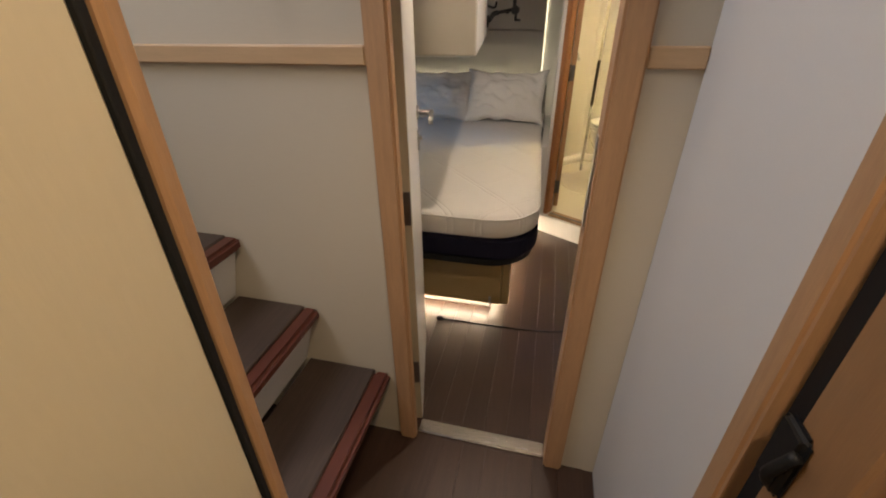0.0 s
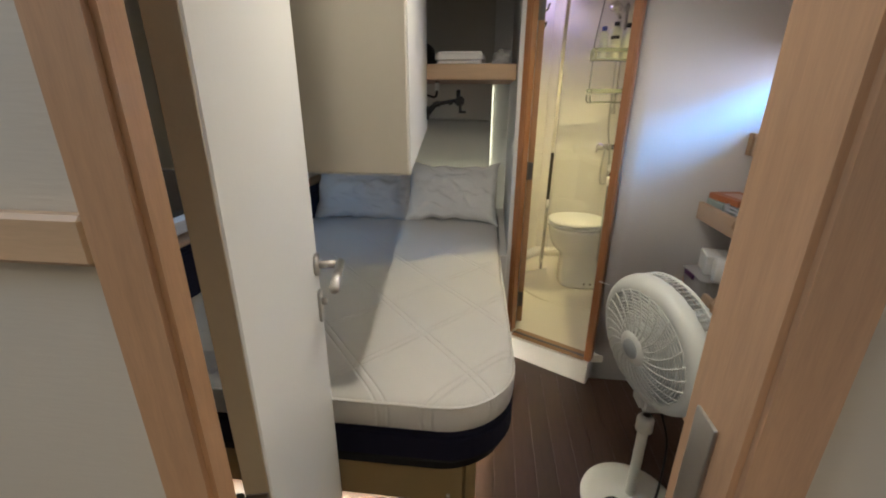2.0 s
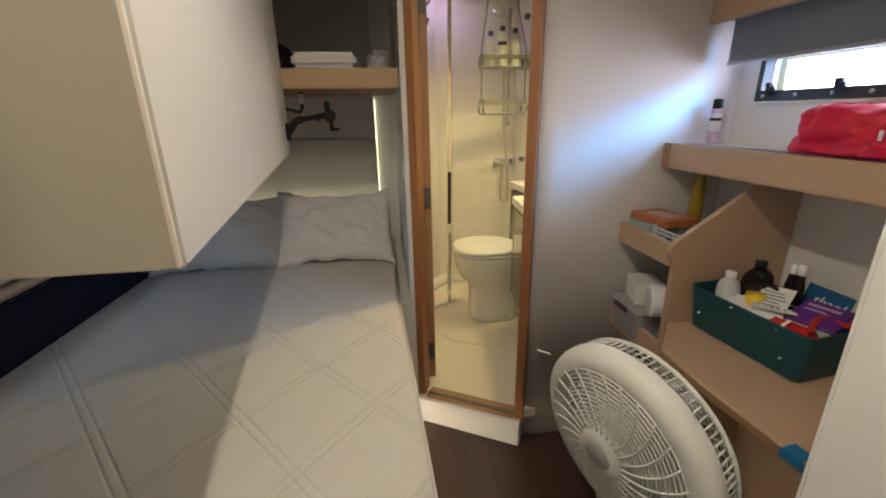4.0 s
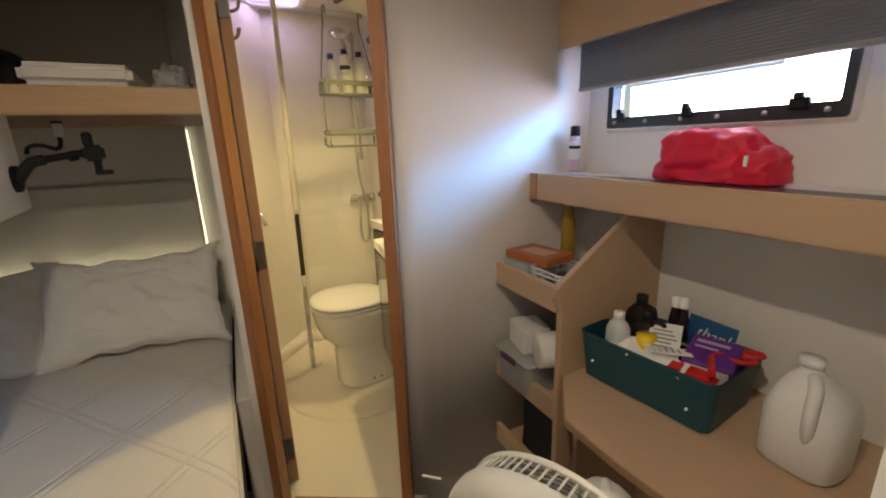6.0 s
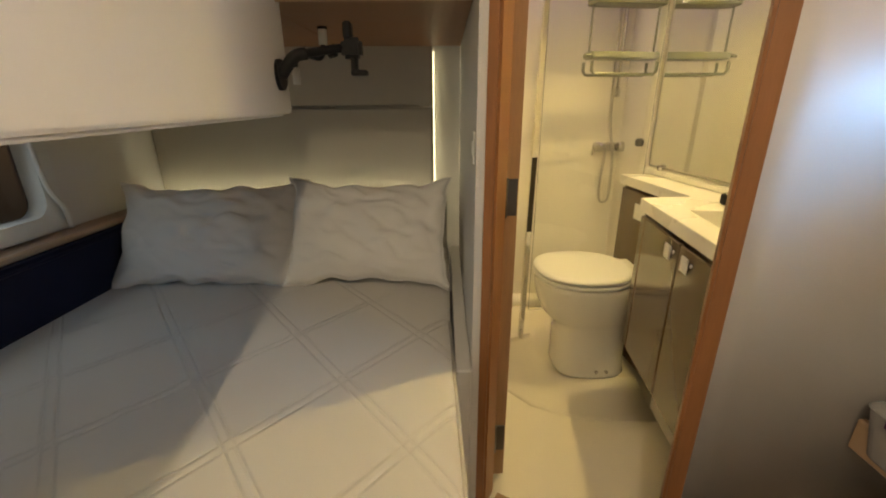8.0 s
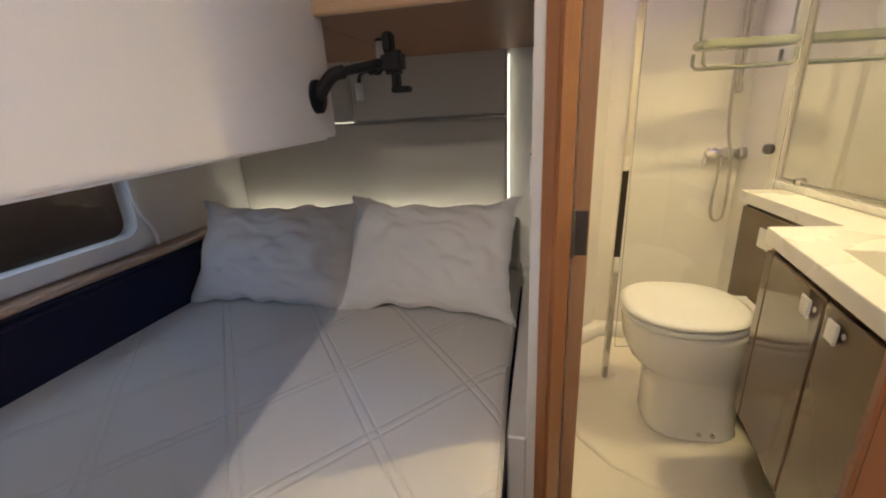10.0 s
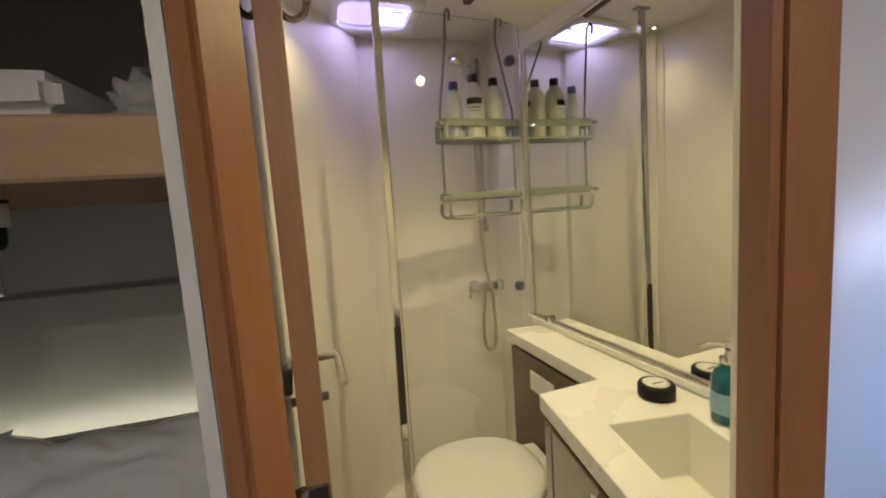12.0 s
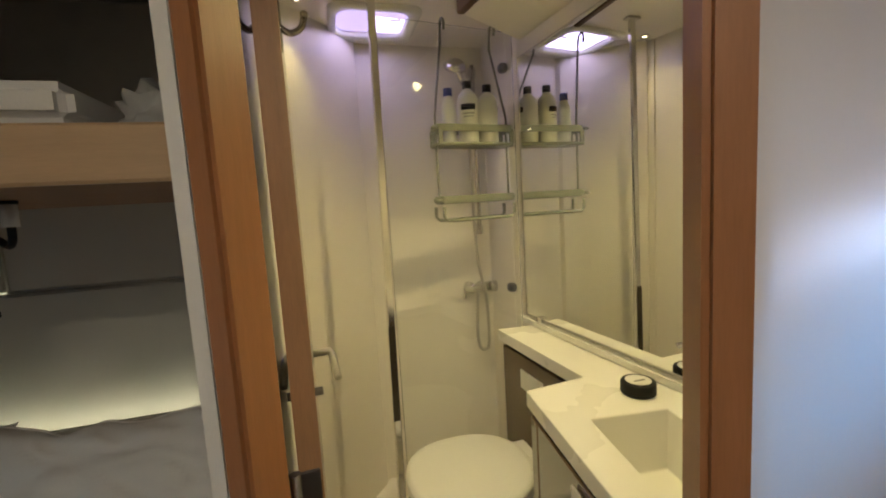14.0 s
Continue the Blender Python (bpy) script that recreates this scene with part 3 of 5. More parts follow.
padded("headboard_panel", -0.105, 0.530, 1.24, 2.05, 3.965, "grey beige padded panel above the headboard")
padded("headboard_panel", -0.706, 0.530, 0.70, 1.238, 3.962, "wide grey beige padded panel lit from below")
padded("headboard_panel", -0.706, -0.108, 1.245, 2.05, 3.945, "grey beige padded panel lit along its lower edge")
padded("headboard_panel", -0.706, 0.590, 0.56, 0.855, 3.86, "low padded headboard behind the pillows")
le = thing("led_light", "thin warm led strips glowing round the headboard", "led strip", (0, 3.99, 0.87))
part("strip", box(-0.69, 0.52, 3.900, 3.910, 0.815, 0.823, 0), LED, le)
part("strip", box(0.532, 0.536, 3.998, 4.004, 0.90, 1.46, 0), LEDDIM, le)
part("strip", box(-0.69, -0.12, 3.981, 3.986, 1.2395, 1.2425, 0), LEDFAINT, le)

# bolster, ledge and hull window on the bed's far side
bo = thing("side_bolster", "navy blue padded bolster along the hull side", "bolster", (-0.64, 2.8, 0.55))
part("pad", prism([(-0.60, 1.9), (-0.585, 3.55), (-0.60, 3.895), (-0.66, 3.895), (-0.66, 1.9)], 0.55, 0.835, 0.018, seg=3), NAVY, bo)
part("seam", tube([(-0.601, 1.92, 0.822), (-0.586, 3.55, 0.822), (-0.600, 3.88, 0.822)], 0.004, 6), NAVY, bo, "corded navy seam", True)
lg = thing("window_ledge", "pale wooden ledge under the hull window", "ledge", (-0.8, 2.8, 0.835))
part("board", prism([(-0.628, 1.9), (-0.618, 3.89), (-0.708, 3.89), (-0.708, 1.9)], 0.836, 0.858, 0.006), DESKWOOD, lg)
hw = thing("window_1", "dark tinted hull window in a white frame", "window", (-0.70, 2.78, 0.9), kind="structure")
fr = rrect(2.78, 1.05, 1.28, 0.36, 0.06)
inn = rrect(2.78, 1.055, 1.17, 0.27, 0.05)
bm = loft([[(-0.709, a, b) for a, b in fr], [(-0.675, a, b) for a, b in fr], [(-0.675, a, b) for a, b in inn], [(-0.735, a, b) for a, b in inn]], caps=False, smooth=False)
part("window_frame", bm, WHITEPLASTIC, hw, "white moulded window frame")
part("pane", box(-0.738, -0.733, 2.19, 3.37, 0.91, 1.20, 0), TINT, hw, "dark tinted glass")
part("cord", tube(bend([(-0.668, 3.36, 1.20), (-0.664, 3.37, 1.02), (-0.655, 3.40, 0.93), (-0.662, 3.41, 0.87)]), 0.008, 8), WHITEPLASTIC, hw, "white blind cord", True)

# ---- overhead cabinet ----
oc = thing("overhead_cabinet", "large white overhead cabinet hanging above the bed", "cabinet", (-0.3, 2.5, 1.228))
CAB = [(0.369, 1.79), (0.193, 3.195), (-0.708, 3.195), (-0.708, 1.79)]
part("body", prism(CAB, 1.228, 2.058, 0.004, seg=2), CABINET, oc)
part("front_panel", box(-0.706, 0.366, 1.7835, 1.7895, 1.230, 2.056, 0.002), LAMINATEZ, oc, "honey beige laminate end panel")
part("bottom_panel", prism([(0.345, 1.81), (0.176, 3.18), (-0.70, 3.18), (-0.70, 1.81)], 1.222, 1.2275, 0.002), PALE, oc)

# shelf behind the cabinet
sh = thing("head_shelf", "beech shelf with a raised lip above the pillows", "shelf", (0.35, 3.5, 1.47))
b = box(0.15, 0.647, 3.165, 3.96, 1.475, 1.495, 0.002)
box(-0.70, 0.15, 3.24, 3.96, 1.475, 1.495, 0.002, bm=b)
# The whole board is darker and redder than the pale lip.
part("board", b, mat("dark shelf beech", (0.25, 0.115, 0.055), 0.45, var=0.2, scale=8, fine=70, stretch=(0.7, 9, 9)), sh)
part("lip", box(0.17, 0.647, 3.145, 3.164, 1.47, 1.545, 0.004), WOODX, sh, "pale beech lip")

# ---- window side: shelf, window, blind ----
wn_ = thing("window_2", "narrow opening window in a black bolted frame", "window", (1.87, 2.41, 1.39), kind="structure")
fr, inn = rrect(2.408, 1.57, 0.63, 0.36, 0.010), rrect(2.408, 1.577, 0.592, 0.305, 0.006)
bm = loft([[(1.868, a, b) for a, b in fr], [(1.848, a, b) for a, b in fr], [(1.848, a, b) for a, b in inn], [(1.89, a, b) for a, b in inn]], caps=False, smooth=False)
wf = part("window_frame", bm, mat("black anodised frame", (0.03, 0.033, 0.037), 0.4, var=0.15), wn_, "black metal window frame")
part("pane", box(1.884, 1.889, 2.12, 2.70, 1.42, 1.73, 0), PANE, wn_, "clear glass pane").visible_shadow = False
for y in (2.13, 2.25, 2.36, 2.46, 2.575, 2.69):
    part("bolt", tube([(1.848, y, 1.408), (1.844, y, 1.408)], 0.006, 10), STEEL, wf, "small steel bolt head", True)
for y, big in ((2.18, 1), (2.44, 0), (2.66, 0)):
    bm = box(1.832, 1.848, y - 0.014 - 0.006 * big, y + 0.014 + 0.006 * big, 1.41, 1.437, 0.004)
    box(1.826, 1.842, y - 0.009, y + 0.009, 1.432, 1.448, 0.003, bm=bm)
    part("latch", bm, BLACK, wf, "black window latch")
part("recess", loft([[(1.8595, a, b) for a, b in rrect(2.408, 1.57, 0.655, 0.385, 0.012)], [(1.856, a, b) for a, b in rrect(2.408, 1.57, 0.648, 0.378, 0.012)],
                     [(1.8515, a, b) for a, b in rrect(2.408, 1.57, 0.632, 0.362, 0.010)]], caps=False), PALE, wn_, "white moulded surround")
va = thing("window_valance", "pale oak locker panel above the window", "valance", (1.7, 2.3, 1.64))
part("panel", box(1.69, 1.708, 1.776, 2.80, 1.64, 2.058, 0.003), DESKWOOD, va)
part("underside", box(1.708, 1.858, 1.776, 2.80, 1.655, 1.67, 0.002), DESKWOOD, va)
bl = thing("pleated_blind", "grey pleated blind drawn half down over the window", "blind", (1.77, 2.3, 1.5))
bm = bmesh.new()
pz = [(1.7545 if i % 2 else 1.7575, 1.655 - i * (1.655 - 1.520) / 34) for i in range(35)]
rows = [[(x, y, z) for x, z in pz] + [(x + 0.008, y, z) for x, z in pz[::-1]] for y in (1.80, 2.762)]
loft(rows, bm, smooth=False)
part("cloth", bm, BLIND, bl)
part("bottom_rail", box(1.748, 1.768, 1.80, 2.762, 1.510, 1.5215, 0.004), mat("grey rail", (0.34, 0.36, 0.40), 0.5), bl, "grey bottom rail")

ws = thing("window_shelf", "pale oak shelf with a deep lip below the window", "shelf", (1.74, 2.3, 1.17))
part("board", box(1.63, 1.858, 1.776, 2.803, 1.172, 1.246, 0.003), PALE, ws, "white shelf top")
part("lip", box(1.602, 1.629, 1.776, 2.806, 1.166, 1.254, 0.005, seg=2), DESKWOOD, ws)
part("end_block", box(1.594, 1.6015, 2.775, 2.806, 1.166, 1.256, 0.002), EDGEWOOD, ws)
part("glass_strip", box(1.632, 1.70, 1.78, 2.52, 1.2465, 1.253, 0.001), mat("smoked glass strip", (0.02, 0.02, 0.025), 0.3, var=0.2, spec=0.2), ws, "glossy dark glass strip")
part("pale_strip", box(1.632, 1.69, 2.52, 2.77, 1.2465, 1.253, 0.001), mat("blue grey strip", (0.45, 0.50, 0.56), 0.25), ws, "blue grey glass strip")

# ---- desk and shelf unit ----
dk = thing("desk", "pale oak desk with a clipped corner", "desk", (1.6, 2.1, 0))
part("top", prism([(1.465, 2.478), (1.337, 2.325), (1.335, 2.16), (1.362, 1.776), (1.858, 1.776), (1.858, 2.478)], 0.682, 0.705, 0.003), DESKWOOD, dk)
part("edge_band", prism([(1.4635, 2.479), (1.3345, 2.326), (1.3325, 2.16), (1.3595, 1.776), (1.362, 1.776), (1.335, 2.16), (1.337, 2.325), (1.466, 2.478)], 0.684, 0.703, 0), EDGEWOOD, dk, "brown edge band")
part("back_panel", box(1.80, 1.82, 1.776, 2.478, 0.0, 0.681, 0.002), DESKWOOD, dk)
part("bracket", box(1.50, 1.79, 2.44, 2.46, 0.0, 0.681, 0.002), DESKWOOD, dk)
so = thing("shelf_unit", "pale oak shelf unit with three lipped shelves", "shelf unit", (1.65, 2.65, 0))
prof = [(1.455, 0.0), (1.858, 0.0), (1.858, 1.170), (1.70, 1.170), (1.695, 1.145), (1.437, 0.970), (1.432, 0.945), (1.455, 0.90)]
TOYZ = Matrix(((1, 0, 0, 0), (0, 0, -1, 2.50), (0, 1, 0, 0), (0, 0, 0, 1)))
part("side_panel", prism(prof, 0.0, 0.02, 0.002, m=TOYZ), DESKWOOD, so)
for z in (0.905, 0.555, 0.275):
    s_ = part("shelf_board", box(1.475, 1.855, 2.501, 2.802, z - 0.016, z, 0.001), DESKWOOD, so)
    part("shelf_lip", box(1.455, 1.474, 2.501, 2.803, z - 0.016, z + 0.06, 0.003), DESKWOOD, s_)
part("base_board", box(1.47, 1.855, 2.501, 2.80, 0.0, 0.03, 0), DESKWOOD, so)

# ---- wardrobe ----
wr = thing("wardrobe", "tall cream wardrobe beside the desk", "wardrobe", (1.5, 1.5, 0))
part("carcass", box(1.148, 1.858, 1.247, 1.773, 0.0, 2.058, 0.01, seg=2), CABINET, wr)
part("door_panel", box(1.140, 1.147, 1.262, 1.758, 0.08, 2.0, 0.003), CABINET, wr)

# ---- bathroom door leaf ----
BD = Matrix.Translation((0.757, 3.080, 0)) @ Matrix.Rotation(radians(95.0), 4, "Z")
bdl = thing("bathroom_door", "bathroom door folded open, white inside with beech edges", "door", (0.728, 3.07, 0.14))
bl_ = part("leaf", box(0.0, 0.385, 0.0, 0.030, 0.16, 1.93, 0.003, m=BD), CABINET, bdl)
part("edge_strip", box(-0.004, 0.0, 0.0, 0.030, 0.162, 1.928, 0.0006, m=BD), WOODZ, bl_, "beech edge strip")
for z in (0.26, 0.99, 1.72):
    bm = box(-0.008, 0.0, 0.003, 0.032, z, z + 0.09, 0.001, m=BD)
    box(-0.008, 0.0, 0.036, 0.062, z, z + 0.09, 0.001, bm=bm, m=BD)
    tube([BD @ Vector((-0.010, 0.034, z - 0.003)), BD @ Vector((-0.010, 0.034, z + 0.093))], 0.007, 10, bm)
    part("hinge", bm, DARKSTEEL, bdl, "dark steel hinge")
for s, y0, reach in ((-1, 0.0, 0.050), (1, 0.030, 0.022)):
    bm = tube([BD @ Vector((0.36, y0, 1.115)), BD @ Vector((0.36, y0 + 0.008 * s, 1.115))], 0.022, 16)
    tube([BD @ Vector(p) for p in ((0.36, y0, 1.115), (0.36, y0 + (reach - 0.007) * s, 1.115), (0.35, y0 + (reach - 0.003) * s, 1.11), (0.28, y0 + reach * s, 1.085))], 0.008, 10, bm)
    part("lever", bm, STEEL, bl_, "brushed steel lever", True)
    bm = tube([BD @ Vector((0.36, y0, 1.03)), BD @ Vector((0.36, y0 + 0.022 * s, 1.03))], 0.009, 10)
    part("lock_knob", bm, DARKSTEEL, bl_, "small dark lock knob", True)
    bm = prism(rrect(0, 0, 0.022, 0.15, 0.010), 0, 0.005, 0.001, m=BD @ Matrix.Translation((0.192, y0, 1.755)) @ Matrix.Rotation(radians(90 if s < 0 else -90), 4, "X"))
    for z, r in ((1.80, 0.046), (1.72, 0.036)):
        r = r if s < 0 else 0.026
        tube([BD @ q for q in bend([Vector((0.192, y0, z)), Vector((0.192, y0 + 0.5 * r * s, z - 0.010)), Vector((0.192, y0 + r * s, z)), Vector((0.192, y0 + (r + 0.006) * s, z + 0.018))])], 0.0055, 8, bm)
        y1 = y0 + (r + 0.006) * s
        box(0.180, 0.204, y1 - 0.006, y1 + 0.006, z + 0.014, z + 0.024, 0.003, bm=bm, m=BD)
    part("coat_hook", bm, HOOKMETAL, bl_, "double dark chrome coat hook", True)

# ---- bathroom: vanity ----
CT = [(1.338, 3.878), (1.378, 3.418), (1.212, 3.402), (1.153, 2.876), (1.566, 2.876), (1.472, 3.878)]
vc = thing("vanity_counter", "white solid washbasin counter with a sunken basin", "counter", (1.4, 3.3, 0.925))
hole = [(1.274, 3.235), (1.232, 2.96), (1.405, 2.935), (1.447, 3.215)]
bm = bmesh.new()
o_lo, o_hi = [bm.verts.new((x, y, 0.925)) for x, y in CT], [bm.verts.new((x, y, 0.962)) for x, y in CT]
h_hi = [bm.verts.new((x, y, 0.962)) for x, y in hole]
cxh, cyh = 1.345, 3.10
h_md = [bm.verts.new((cxh + (x - cxh) * 0.97, cyh + (y - cyh) * 0.97, 0.945)) for x, y in hole]
h_lo = [bm.verts.new((cxh + (x - cxh) * 0.78, cyh + (y - cyh) * 0.80, 0.845)) for x, y in hole]
for i in range(6):
    bm.faces.new((o_lo[i], o_lo[(i + 1) % 6], o_hi[(i + 1) % 6], o_hi[i]))
bm.faces.new((o_hi[0], o_hi[1], h_hi[3], o_hi[5]))
bm.faces.new((o_hi[1], o_hi[2], h_hi[0], h_hi[3]))
bm.faces.new((o_hi[2], o_hi[3], h_hi[1], h_hi[0]))
bm.faces.new((o_hi[3], o_hi[4], h_hi[2], h_hi[1]))
bm.faces.new((o_hi[4], o_hi[5], h_hi[3], h_hi[2]))
for a, c2 in ((h_hi, h_md), (h_md, h_lo)):
    for i in range(4):
        bm.faces.new((a[i], a[(i + 1) % 4], c2[(i + 1) % 4], c2[i]))
bm.faces.new(h_lo)
slab = part("slab", bm, COUNTER, vc)
dm = slab.modifiers.new("rounded edge", "BEVEL")
dm.width, dm.segments, dm.limit_method, dm.angle_limit = 0.003, 2, "ANGLE", radians(40)
part("drain", lathe([(0.0, 0.010), (0.014, 0.009), (0.024, 0.005), (0.027, 0.0)], (1.375, 3.07, 0.846), 18), CHROME, vc, "chrome basin drain")
part("splashback", prism([(mirror_x(2.88) - 0.014, 2.88), (mirror_x(2.88) - 0.001, 2.88), (mirror_x(3.95) - 0.001, 3.95), (mirror_x(3.95) - 0.014, 3.95)], 0.962, 0.99, 0.006, seg=2), COUNTER, vc, "white upstand under the mirror")

vn = thing("vanity_cabinet", "glossy taupe vanity cabinet under the basin", "cabinet", (1.35, 3.2, 0.14))
part("body", prism([(1.226, 3.388), (1.170, 2.882), (1.50, 2.882), (1.50, 3.388)], 0.435, 0.838, 0.004), TAUPE, vn)
part("top_rail", prism([(1.226, 3.383), (1.172, 2.90), (1.186, 2.90), (1.240, 3.383)], 0.838, 0.924, 0.001), TAUPE, vn)
part("end_panel", prism([(1.226, 3.388), (1.226, 3.374), (1.50, 3.374), (1.50, 3.388)], 0.838, 0.924, 0), TAUPE, vn)
part("moulded_base", prism([(1.36, 3.40), (1.31, 2.884), (1.50, 2.884), (1.50, 3.40)], 0.136, 0.434, 0.02, seg=3), GEL, vn, "cream moulded base set back under the cabinet")
fv = Vector((1.226 - 1.170, 3.388 - 2.882, 0)).normalized()
FV = Matrix.Translation((1.170, 2.882, 0)) @ Matrix.Rotation(math.atan2(fv.y, fv.x), 4, "Z")
part("end_stile", box(0.468, 0.506, 0.0, 0.012, 0.440, 0.908, 0.003, m=FV), TAUPE, vn)
for u0, u1, ul in ((0.01, 0.207, 0.158), (0.213, 0.464, 0.262)):
    dp = part("door_panel", box(u0, u1, 0.0, 0.012, 0.440, 0.908, 0.003, m=FV), TAUPE, vn)
    bm = box(ul - 0.018, ul + 0.018, 0.016, 0.021, 0.850, 0.892, 0.004, m=FV, seg=2)
    box(ul - 0.010, ul + 0.010, 0.011, 0.017, 0.858, 0.884, 0.002, bm=bm, m=FV)
    lt = part("latch", bm, WHITEPLASTIC, dp, "white square push latch")
    part("button", tube([FV @ Vector((ul - 0.030, 0.012, 0.878)), FV @ Vector((ul - 0.030, 0.017, 0.878))], 0.006, 10), CHROME, dp, "small chrome button", True)
sv = thing("side_cabinet", "narrow glossy taupe cabinet behind the toilet", "cabinet", (1.42, 3.65, 0.14))
part("body", prism([(1.358, 3.86), (1.392, 3.43), (1.484, 3.43), (1.484, 3.86)], 0.19, 0.924, 0.003), TAUPE, sv)
part("door_panel", prism([(1.345, 3.855), (1.379, 3.43), (1.391, 3.43), (1.357, 3.855)], 0.20, 0.912, 0.002), TAUPE, sv)
part("latch", prism([(1.3495, 3.73), (1.3595, 3.605), (1.3655, 3.605), (1.3555, 3.73)], 0.806, 0.868, 0.001), WHITEPLASTIC, sv, "white square push latch")

# mirror
mi = thing("wall_mirror", "large frameless mirror on steel clips above the counter", "mirror", (1.48, 3.4, 1.0))
MM = Matrix.Translation((mirror_x(3.90) - 0.001, 3.90, 0)) @ Matrix.Rotation(radians(-84.5), 4, "Z")
GLASS = [(0.0, 0.998), (1.015, 0.998), (1.015, 1.905), (0.0, 1.905)]
UP = MM @ Matrix(((1, 0, 0, 0), (0, 0, -1, 0), (0, 1, 0, 0), (0, 0, 0, 1)))
part("glass", prism(GLASS, 0.0, 0.005, 0.0, m=UP), MIRROR, mi, "clear mirror glass")
part("frame", tube([UP @ Vector((a, b, 0.005)) for a, b in GLASS], 0.0045, 6, closed=True), STEEL, mi, "thin steel edge")
for u in (0.09, 0.75):
    part("clip", tube([UP @ Vector((u, 0.998, 0.0)), UP @ Vector((u, 0.998, 0.018))], 0.012, 14), CHROME, mi, "round chrome clip", True)

# toilet
PL = [(0.93, 3.87), (0.905, 3.80), (0.915, 3.70), (0.95, 3.60), (1.02, 3.52), (1.10, 3.48), (1.18, 3.462), (1.36, 3.455), (1.36, 3.87)]


def swell(k, z):
    return [(1.36 + (x - 1.36) * k, 3.87 + (y - 3.87) * k, z) for x, y in PL]


pt = loft([swell(1.36, 0.1385), swell(1.27, 0.1397), swell(1.18, 0.1435), swell(1.10, 0.151), swell(1.03, 0.162), swell(0.97, 0.173), swell(0.91, 0.181), swell(0.84, 0.1855)])
structure("plinth_bath", pt, GELFLOOR, "cream moulded plinth carrying the toilet", "plinth")


def oval(cx, cy, z, a, b, e=2.3, n=28, shift=0.0):
    out = []
    for i in range(n):
        t = 2 * math.pi * i / n
        c_, s_ = math.cos(t), math.sin(t)
        x = math.copysign(abs(c_) ** (2 / e), c_)
        y = math.copysign(abs(s_) ** (2 / e), s_)
        w_ = 1 - shift * x
        out.append((cx + a * x, cy + b * y * w_, z))
    return out


to = thing("toilet", "white ceramic marine toilet with its lid closed", "toilet", (1.14, 3.63, 0.185))
TY = 3.635
rings = [oval(1.185, TY, 0.186, 0.142, 0.122, 3), oval(1.185, TY, 0.196, 0.148, 0.127, 3), oval(1.182, TY, 0.21, 0.145, 0.125, 3), oval(1.178, TY, 0.36, 0.142, 0.124, 3), oval(1.175, TY, 0.405, 0.146, 0.128, 2.8),
         oval(1.165, TY, 0.43, 0.160, 0.142, 2.6), oval(1.152, TY, 0.46, 0.175, 0.158, 2.5), oval(1.14, TY, 0.51, 0.184, 0.170, 2.4), oval(1.135, TY, 0.575, 0.187, 0.175, 2.3), oval(1.135, TY, 0.595, 0.184, 0.172, 2.3)]
part("bowl", loft(rings), CERAMIC, to)
part("seat", loft([oval(1.13, TY, 0.597, 0.183, 0.172), oval(1.13, TY, 0.602, 0.188, 0.178), oval(1.13, TY, 0.612, 0.188, 0.178), oval(1.13, TY, 0.616, 0.184, 0.174)]), WHITEPLASTIC, to, "cream plastic seat")
# Shade in the gap between seat and lid, put in as a dark ring.
part("seat_gap", loft([oval(1.13, TY, 0.6155, 0.178, 0.168), oval(1.13, TY, 0.6205, 0.178, 0.168)]), DARKSTEEL, to, "dark band standing in for the shade under the lid")
part("lid", loft([oval(1.13, TY, 0.620, 0.185, 0.174), oval(1.13, TY, 0.624, 0.190, 0.179), oval(1.13, TY, 0.634, 0.188, 0.177), oval(1.13, TY, 0.640, 0.172, 0.162), oval(1.13, TY, 0.643, 0.10, 0.10)]), WHITEPLASTIC, to, "cream plastic lid")
part("hinge_block", box(1.285, 1.352, TY - 0.09, TY + 0.09, 0.596, 0.632, 0.008, seg=2), WHITEPLASTIC, to)
for y in (TY - 0.06, TY + 0.06):
    part("hinge_pin", box(1.285, 1.30, y - 0.02, y + 0.02, 0.630, 0.637, 0.002), DARKSTEEL, to, "dark hinge pin")
for x in (1.19, 1.23):
    part("bolt_cap", tube([(x, TY - 0.120, 0.222), (x, TY - 0.132, 0.222)], 0.007, 10), CHROME, to, "small bolt cap", True)

# shower screen
PX, PY = 0.943, 3.835
ss = thing("shower_screen", "clear glass shower screen with a chrome edge profile", "shower screen", (PX, PY, 0.19))
sv_ = Vector((1.462 - PX, 3.915 - PY, 0))
SM = Matrix.Translation((PX, PY, 0)) @ Matrix.Rotation(math.atan2(sv_.y, sv_.x), 4, "Z")
part("glass", box(0.030, sv_.length - 0.01, -0.003, 0.003, 0.33, 1.995, 0, m=SM), SCREEN, ss, "clear glass").visible_shadow = False
pp = part("edge_profile", prism([(-0.011, -0.009), (0.011, -0.009), (0.011, 0.009), (-0.011, 0.009)], 0.19, CZ - 0.001, 0.002, m=SM, top=[(0.012, -0.009), (0.034, -0.009), (0.034, 0.009), (0.012, 0.009)]), CHROME, ss, "bright chrome upright")
part("foot", box(-0.008, 0.008, -0.012, 0.012, 0.185, 0.24, 0.002, m=SM), STEEL, pp)
part("head_plate", box(-0.008, 0.052, -0.014, 0.014, CZ - 0.010, CZ - 0.001, 0.002, m=SM), STEEL, pp)
